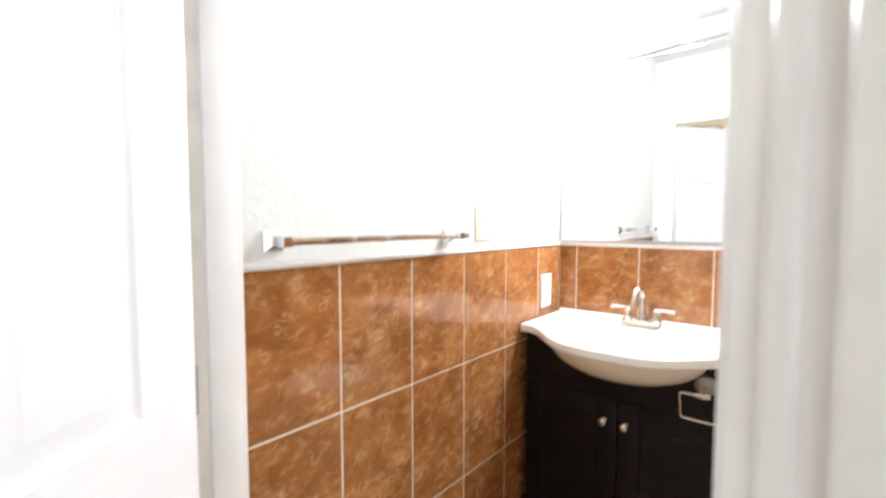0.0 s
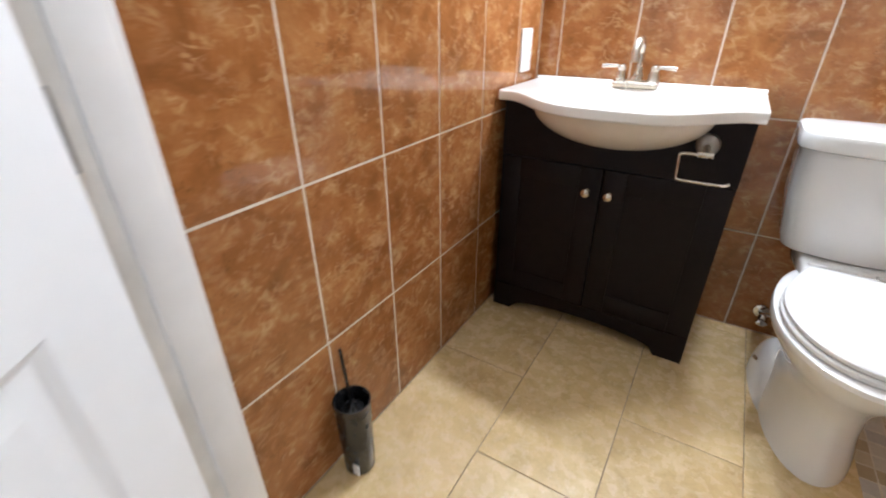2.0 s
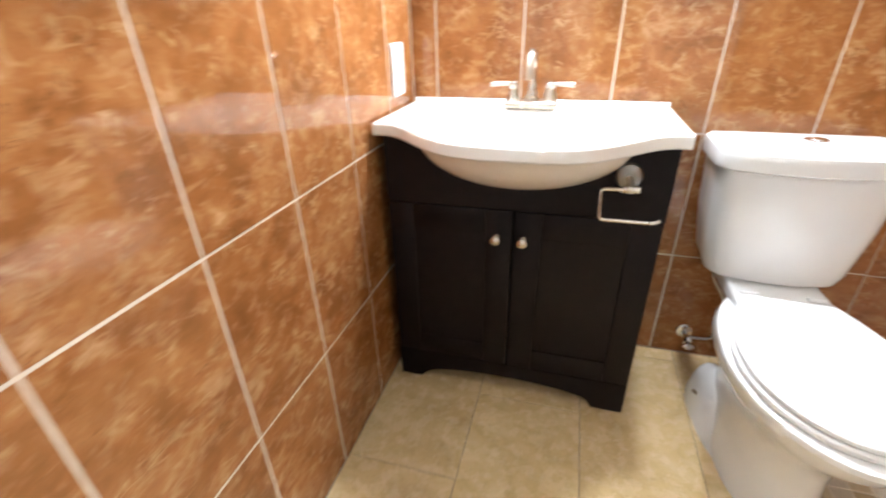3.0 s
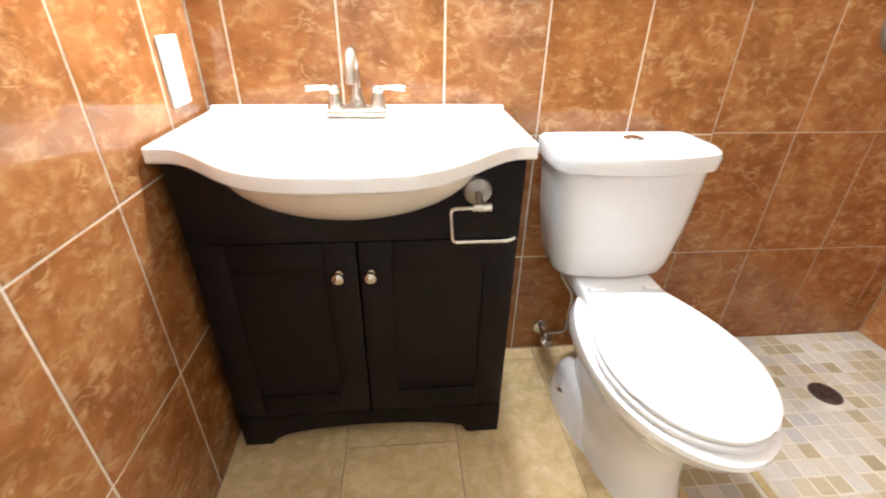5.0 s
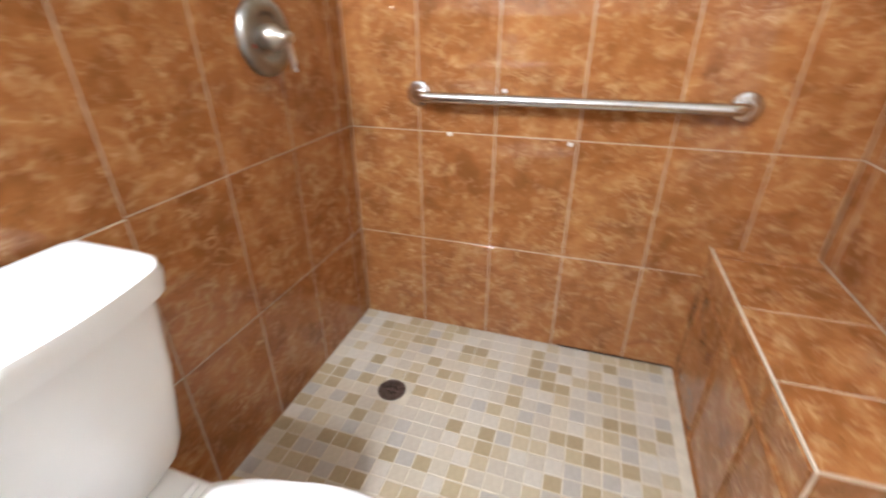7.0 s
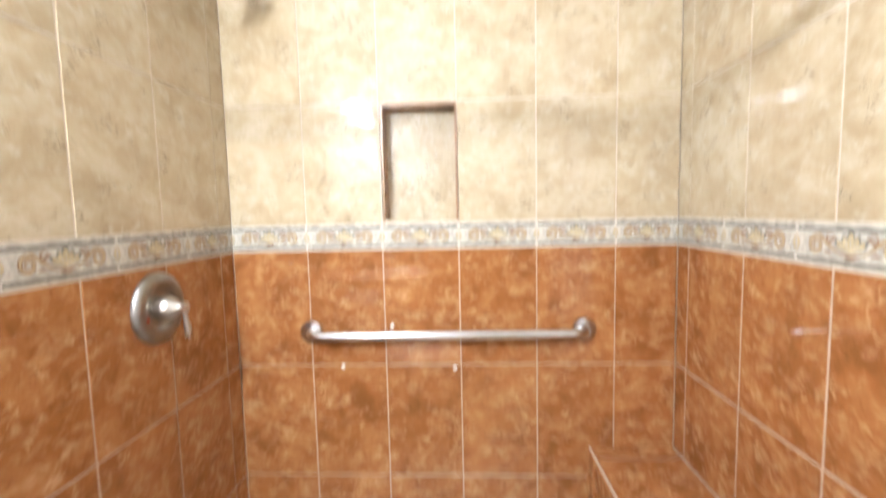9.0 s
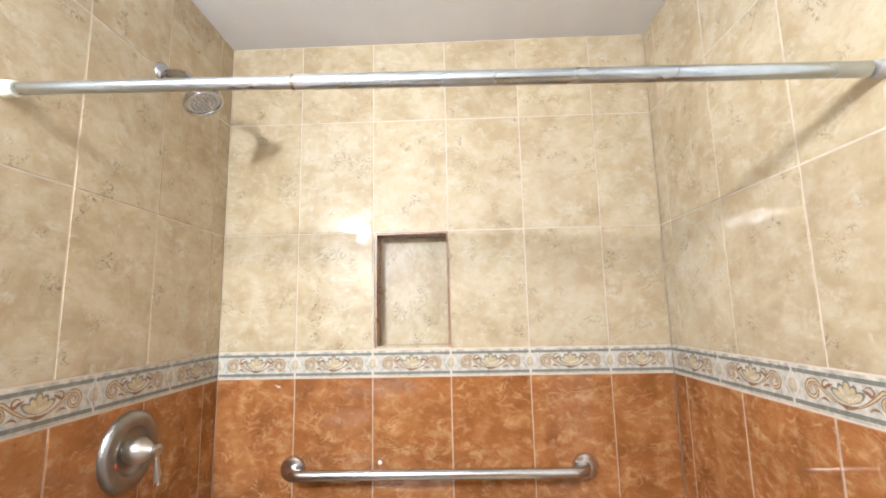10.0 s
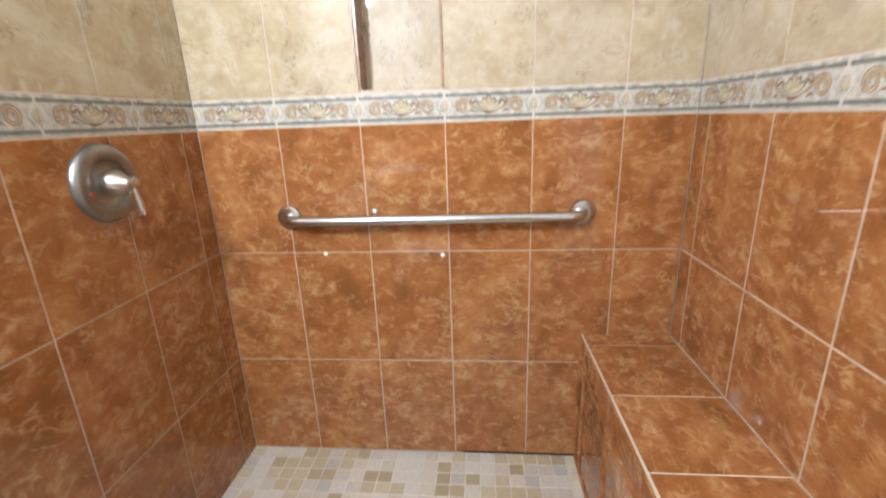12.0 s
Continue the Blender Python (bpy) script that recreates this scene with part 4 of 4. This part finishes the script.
def plug(y, z):
    p = thing("wall_plug", ROOM_X, y, z, "white filled screw hole in the tile", "screw hole", group="old screw holes")
    part("filler", spin([(0.007, 0), (0.006, 0.0015), (0, 0.002)], axis((ROOM_X, y, z), (-1, 0, 0)), 12), WHITE_PLASTIC, p)


for y, z in ((-0.540, 0.918), (-0.752, 0.770), (-0.365, 0.777)):
    plug(y, z)

# ---- tiles ----
ROWS_A = [0.0, 0.385, 0.778, WAINSCOT]
COLS_A = [-0.058, -0.012, 0.238, 0.490, 0.738, 0.995, 1.250, 1.450]
tiling(wall_w, (0, -1.450, 0), (0, 1, 0), (0, 0, 1), COLS_A, ROWS_A, RUST)
COLS_B = [0.0] + [0.081 + TILE * k for k in range(9)] + [ROOM_X]
K = COLS_B.index(0.081 + TILE * 5)
tiling(wall_n, (0, 0, 0), (1, 0, 0), (0, 0, 1), COLS_B[:K + 1], ROWS_A, RUST)
ROWS_C = [0.0, 0.383, 0.782, 1.181]
ROWS_TOP = [1.268, 1.662, 2.062, CEIL]
tiling(wall_n, (0, 0, 0), (1, 0, 0), (0, 0, 1), COLS_B[K:], ROWS_C, RUST, gap=0.0036)
tiling(wall_n, (0, 0, 0), (1, 0, 0), (0, 0, 1), COLS_B[K:], ROWS_TOP, CREAM, gap=0.0033)
COLS_C = [0.0] + [0.259 + 0.2572 * k for k in range(5)] + [-ROOM_Y]
tiling(wall_e, (ROOM_X, 0, 0), (0, -1, 0), (0, 0, 1), COLS_C, ROWS_C, RUST, gap=0.0033)
tiling(wall_e, (ROOM_X, 0, 0), (0, -1, 0), (0, 0, 1), COLS_C, ROWS_TOP, CREAM, gap=0.0033, skip={(round(COLS_C[2], 3), 1.268)})
COLS_D = [0.0, ROOM_X - 2.184, ROOM_X - 1.918, ROOM_X - 1.652, ROOM_X - 1.386, ROOM_X - 1.30]
tiling(wall_s, (ROOM_X, ROOM_Y, 0), (-1, 0, 0), (0, 0, 1), COLS_D, [0.488] + ROWS_C[2:], RUST, gap=0.0055)
tiling(wall_s, (ROOM_X, ROOM_Y, 0), (-1, 0, 0), (0, 0, 1), COLS_D, ROWS_TOP, CREAM, gap=0.0033)


def border_mesh():
    """A listello with slate stripes, scrolls and a palmette, its middle at the origin."""
    w, h = TILE - 0.003, 0.082
    bm = bmesh.new()
    def slab(x0, x1, y0, y1, z, k):
        n = len(bm.faces)
        vs = [bm.verts.new(p) for p in ((x0, y0, z), (x1, y0, z), (x1, y1, z), (x0, y1, z), (x0, y0, -0.007), (x1, y0, -0.007), (x1, y1, -0.007), (x0, y1, -0.007))]
        for f in ((0, 1, 2, 3), (0, 4, 5, 1), (1, 5, 6, 2), (2, 6, 7, 3), (3, 7, 4, 0)):
            bm.faces.new([vs[i] for i in f]).material_index = k
    slab(-w / 2, w / 2, -h / 2, h / 2, 0.0, 0)
    slab(-w / 2, w / 2, h / 2 - 0.0145, h / 2 - 0.0065, 0.0006, 1)
    slab(-w / 2, w / 2, -h / 2 + 0.0055, -h / 2 + 0.0140, 0.0006, 1)
    def ribbon(pts, widths, k, z=0.0008):
        pts = [Vector((x, y, z)) for x, y in pts]
        vs = []
        for i, p in enumerate(pts):
            d = (pts[min(i + 1, len(pts) - 1)] - pts[max(i - 1, 0)]).normalized()
            s = Vector((-d.y, d.x, 0)) * widths[i]
            vs.append((bm.verts.new(p + s), bm.verts.new(p - s)))
        for a, b in zip(vs, vs[1:]):
            bm.faces.new((a[1], b[1], b[0], a[0])).material_index = k
    for s in (-1, 1):
        # scroll: an ochre band between brown edges, curling in at its outer end
        pts = [(s * (0.016 + 0.054 * i / 12), -0.017 + 0.034 * (i / 12) ** 1.4) for i in range(13)]
        for i in range(1, 25):
            t = i / 24
            r = 0.0185 * (1 - 0.74 * t)
            a = math.pi * (0.60 - 2.9 * t)
            pts.append((s * (0.078 + r * math.cos(a)), -0.001 + r * math.sin(a)))
        ribbon(pts, [0.0016 + 0.0032 * math.sin(math.pi * min(1, i / 34)) for i in range(len(pts))], 2)
        ribbon(pts, [0.0004 + 0.0019 * math.sin(math.pi * min(1, i / 34)) for i in range(len(pts))], 3, 0.0010)
        ribbon([(s * (0.030 + 0.024 * i / 6), 0.016 - 0.010 * i / 6) for i in range(7)], [0.0003, 0.002, 0.0034, 0.0034, 0.002, 0.001, 0.0003], 2)
        ribbon([(s * (0.040 + 0.024 * i / 6), -0.019 + 0.006 * math.sin(i / 2)) for i in range(7)], [0.0003, 0.0015, 0.0026, 0.0026, 0.002, 0.001, 0.0003], 2)
        curl = [(s * (0.046 + 0.011 * (1 - 0.7 * i / 14) * math.cos(2.6 - i * 0.42)), 0.012 + 0.011 * (1 - 0.7 * i / 14) * math.sin(2.6 - i * 0.42)) for i in range(15)]
        ribbon(curl, [0.0006 + 0.0016 * math.sin(math.pi * i / 16) for i in range(15)], 2, 0.0009)
        # half of the white diamond between two tiles
        e = w / 2 - 0.0004
        ribbon([(s * e, 0.041), (s * e, 0.026)], [0.0015, 0.0015], 4, 0.0012)
        ribbon([(s * e, -0.041), (s * e, -0.026)], [0.0015, 0.0015], 4, 0.0012)
        ribbon([(s * e, 0.027), (s * (e - 0.017), 0.0), (s * e, -0.027)], [0.0014, 0.0016, 0.0014], 4, 0.0012)
        ribbon([(s * e, 0.013), (s * (e - 0.006), 0.0), (s * e, -0.013)], [0.0022, 0.0032, 0.0022], 3, 0.0010)
    for k in range(-2, 3):
        a = k * 0.52
        L = 0.041 if k % 2 == 0 else 0.036
        petal = [(L * i / 6 * math.sin(a), -0.012 + 1.02 * L * i / 6 * math.cos(a)) for i in range(7)]
        ribbon(petal, [0.003, 0.0050, 0.0068, 0.0080, 0.0082, 0.0066, 0.0028], 1, 0.0008 + 0.00005 * k)
        ribbon(petal[:6], [0.001, 0.0034, 0.0050, 0.0060, 0.0058, 0.0030], 3, 0.0011 + 0.00005 * k)
        ribbon(petal[1:5], [0.0004, 0.0009, 0.0012, 0.0006], 0, 0.0014 + 0.00005 * k)
    ribbon([(-0.02 + 0.04 * i / 8, -0.015 - 0.005 * math.sin(math.pi * i / 8)) for i in range(9)], [0.001 + 0.003 * math.sin(math.pi * i / 8) for i in range(9)], 2, 0.0012)
    me = bpy.data.meshes.new("border_tile")
    bm.to_mesh(me)
    bm.free()
    for m in (BAND, BAND_BLUE, BAND_TAN, BAND_OLIVE, BAND_WHITE):
        me.materials.append(m)
    return me


BORDER = border_mesh()


def border(parent, origin, u, a, end, first=0, pitch=TILE):
    """Whole border tiles along u, from a on; the last one is let into the corner."""
    u = Vector(u)
    n = u.cross(Vector((0, 0, 1)))
    turn = Matrix((u, Vector((0, 0, 1)), n)).transposed().to_4x4()
    while a < end - 0.01:
        w = min(first or pitch, end - a)
        first = 0
        ob = new("border_tile", BORDER)
        ob.parent = parent
        ob.matrix_basis = Matrix.Translation(Vector(origin) + u * (a + w / 2)) @ turn @ Matrix.Diagonal((w / TILE, 1, 1, 1))
        a += w


border(wall_n, (0, 0, 1.2245), (1, 0, 0), SHOWER_X, ROOM_X, 0.108, 0.2572)
border(wall_e, (ROOM_X, 0, 1.2245), (0, -1, 0), 0.0, -ROOM_Y, 0.259, 0.2572)
border(wall_s, (ROOM_X, ROOM_Y, 1.2245), (-1, 0, 0), 0.0, ROOM_X - 1.30, 0.253, 0.2572)

for x0, x1, rows in ((0.0, 0.309, (-0.690, -0.060)), (0.309, 0.625, (-1.018, -0.375)), (0.625, 0.941, (-0.690, -0.060)), (0.941, 1.20, (-1.018, -0.375))):
    tiling(floor, (0, 0, 0), (1, 0, 0), (0, 1, 0), [x0, x1], [DOOR_Y - 0.11, *rows, 0.0], FLOOR_TILE, 0.003, 0.004, "floor_tile")

PITCH = 0.0508
rng = random.Random(4)
small = piece_mesh("mosaic_tile", PITCH - 0.004, PITCH - 0.004, 0.0022, 0.0012, MOSAIC)
field_v, field_f = [], []
ny, nx = int(-ROOM_Y / PITCH) + 1, int((ROOM_X - 1.20) / PITCH) + 1
count = 0
for i in range(nx):
    for j in range(ny):
        x, y = ROOM_X - PITCH * (i + 0.5), -PITCH * (j + 0.5)
        if y < ROOM_Y + 0.02 or 1.385 < x < 1.44 or x < 1.21:
            continue
        if (x - 1.848) ** 2 + (y + 0.289) ** 2 < 0.05 ** 2:
            continue
        if x > 1.43 and y < -1.19:
            continue
        x += rng.uniform(-0.0008, 0.0008)
        y += rng.uniform(-0.0008, 0.0008)
        if y > -0.94 and x > 1.44 and count < 300:
            ob = new("mosaic_tile", small)
            ob.parent = floor
            ob.matrix_basis = Matrix.Translation((x, y, rng.uniform(-0.0004, 0.0003))) @ Matrix.Rotation(rng.uniform(-0.012, 0.012), 4, "Z")
            count += 1
        else:
            base = len(field_v)
            field_v += [(v.co.x + x, v.co.y + y, v.co.z + rng.uniform(-0.0001, 0.0001)) for v in small.vertices]
            field_f += [tuple(base + k for k in p.vertices) for p in small.polygons]
me = bpy.data.meshes.new("mosaic_field")
me.from_pydata(field_v, [], field_f)
me.materials.append(MOSAIC_ISLE)
field = new("mosaic_field", me)
field.parent = floor
tagged(field, kind="stuff")
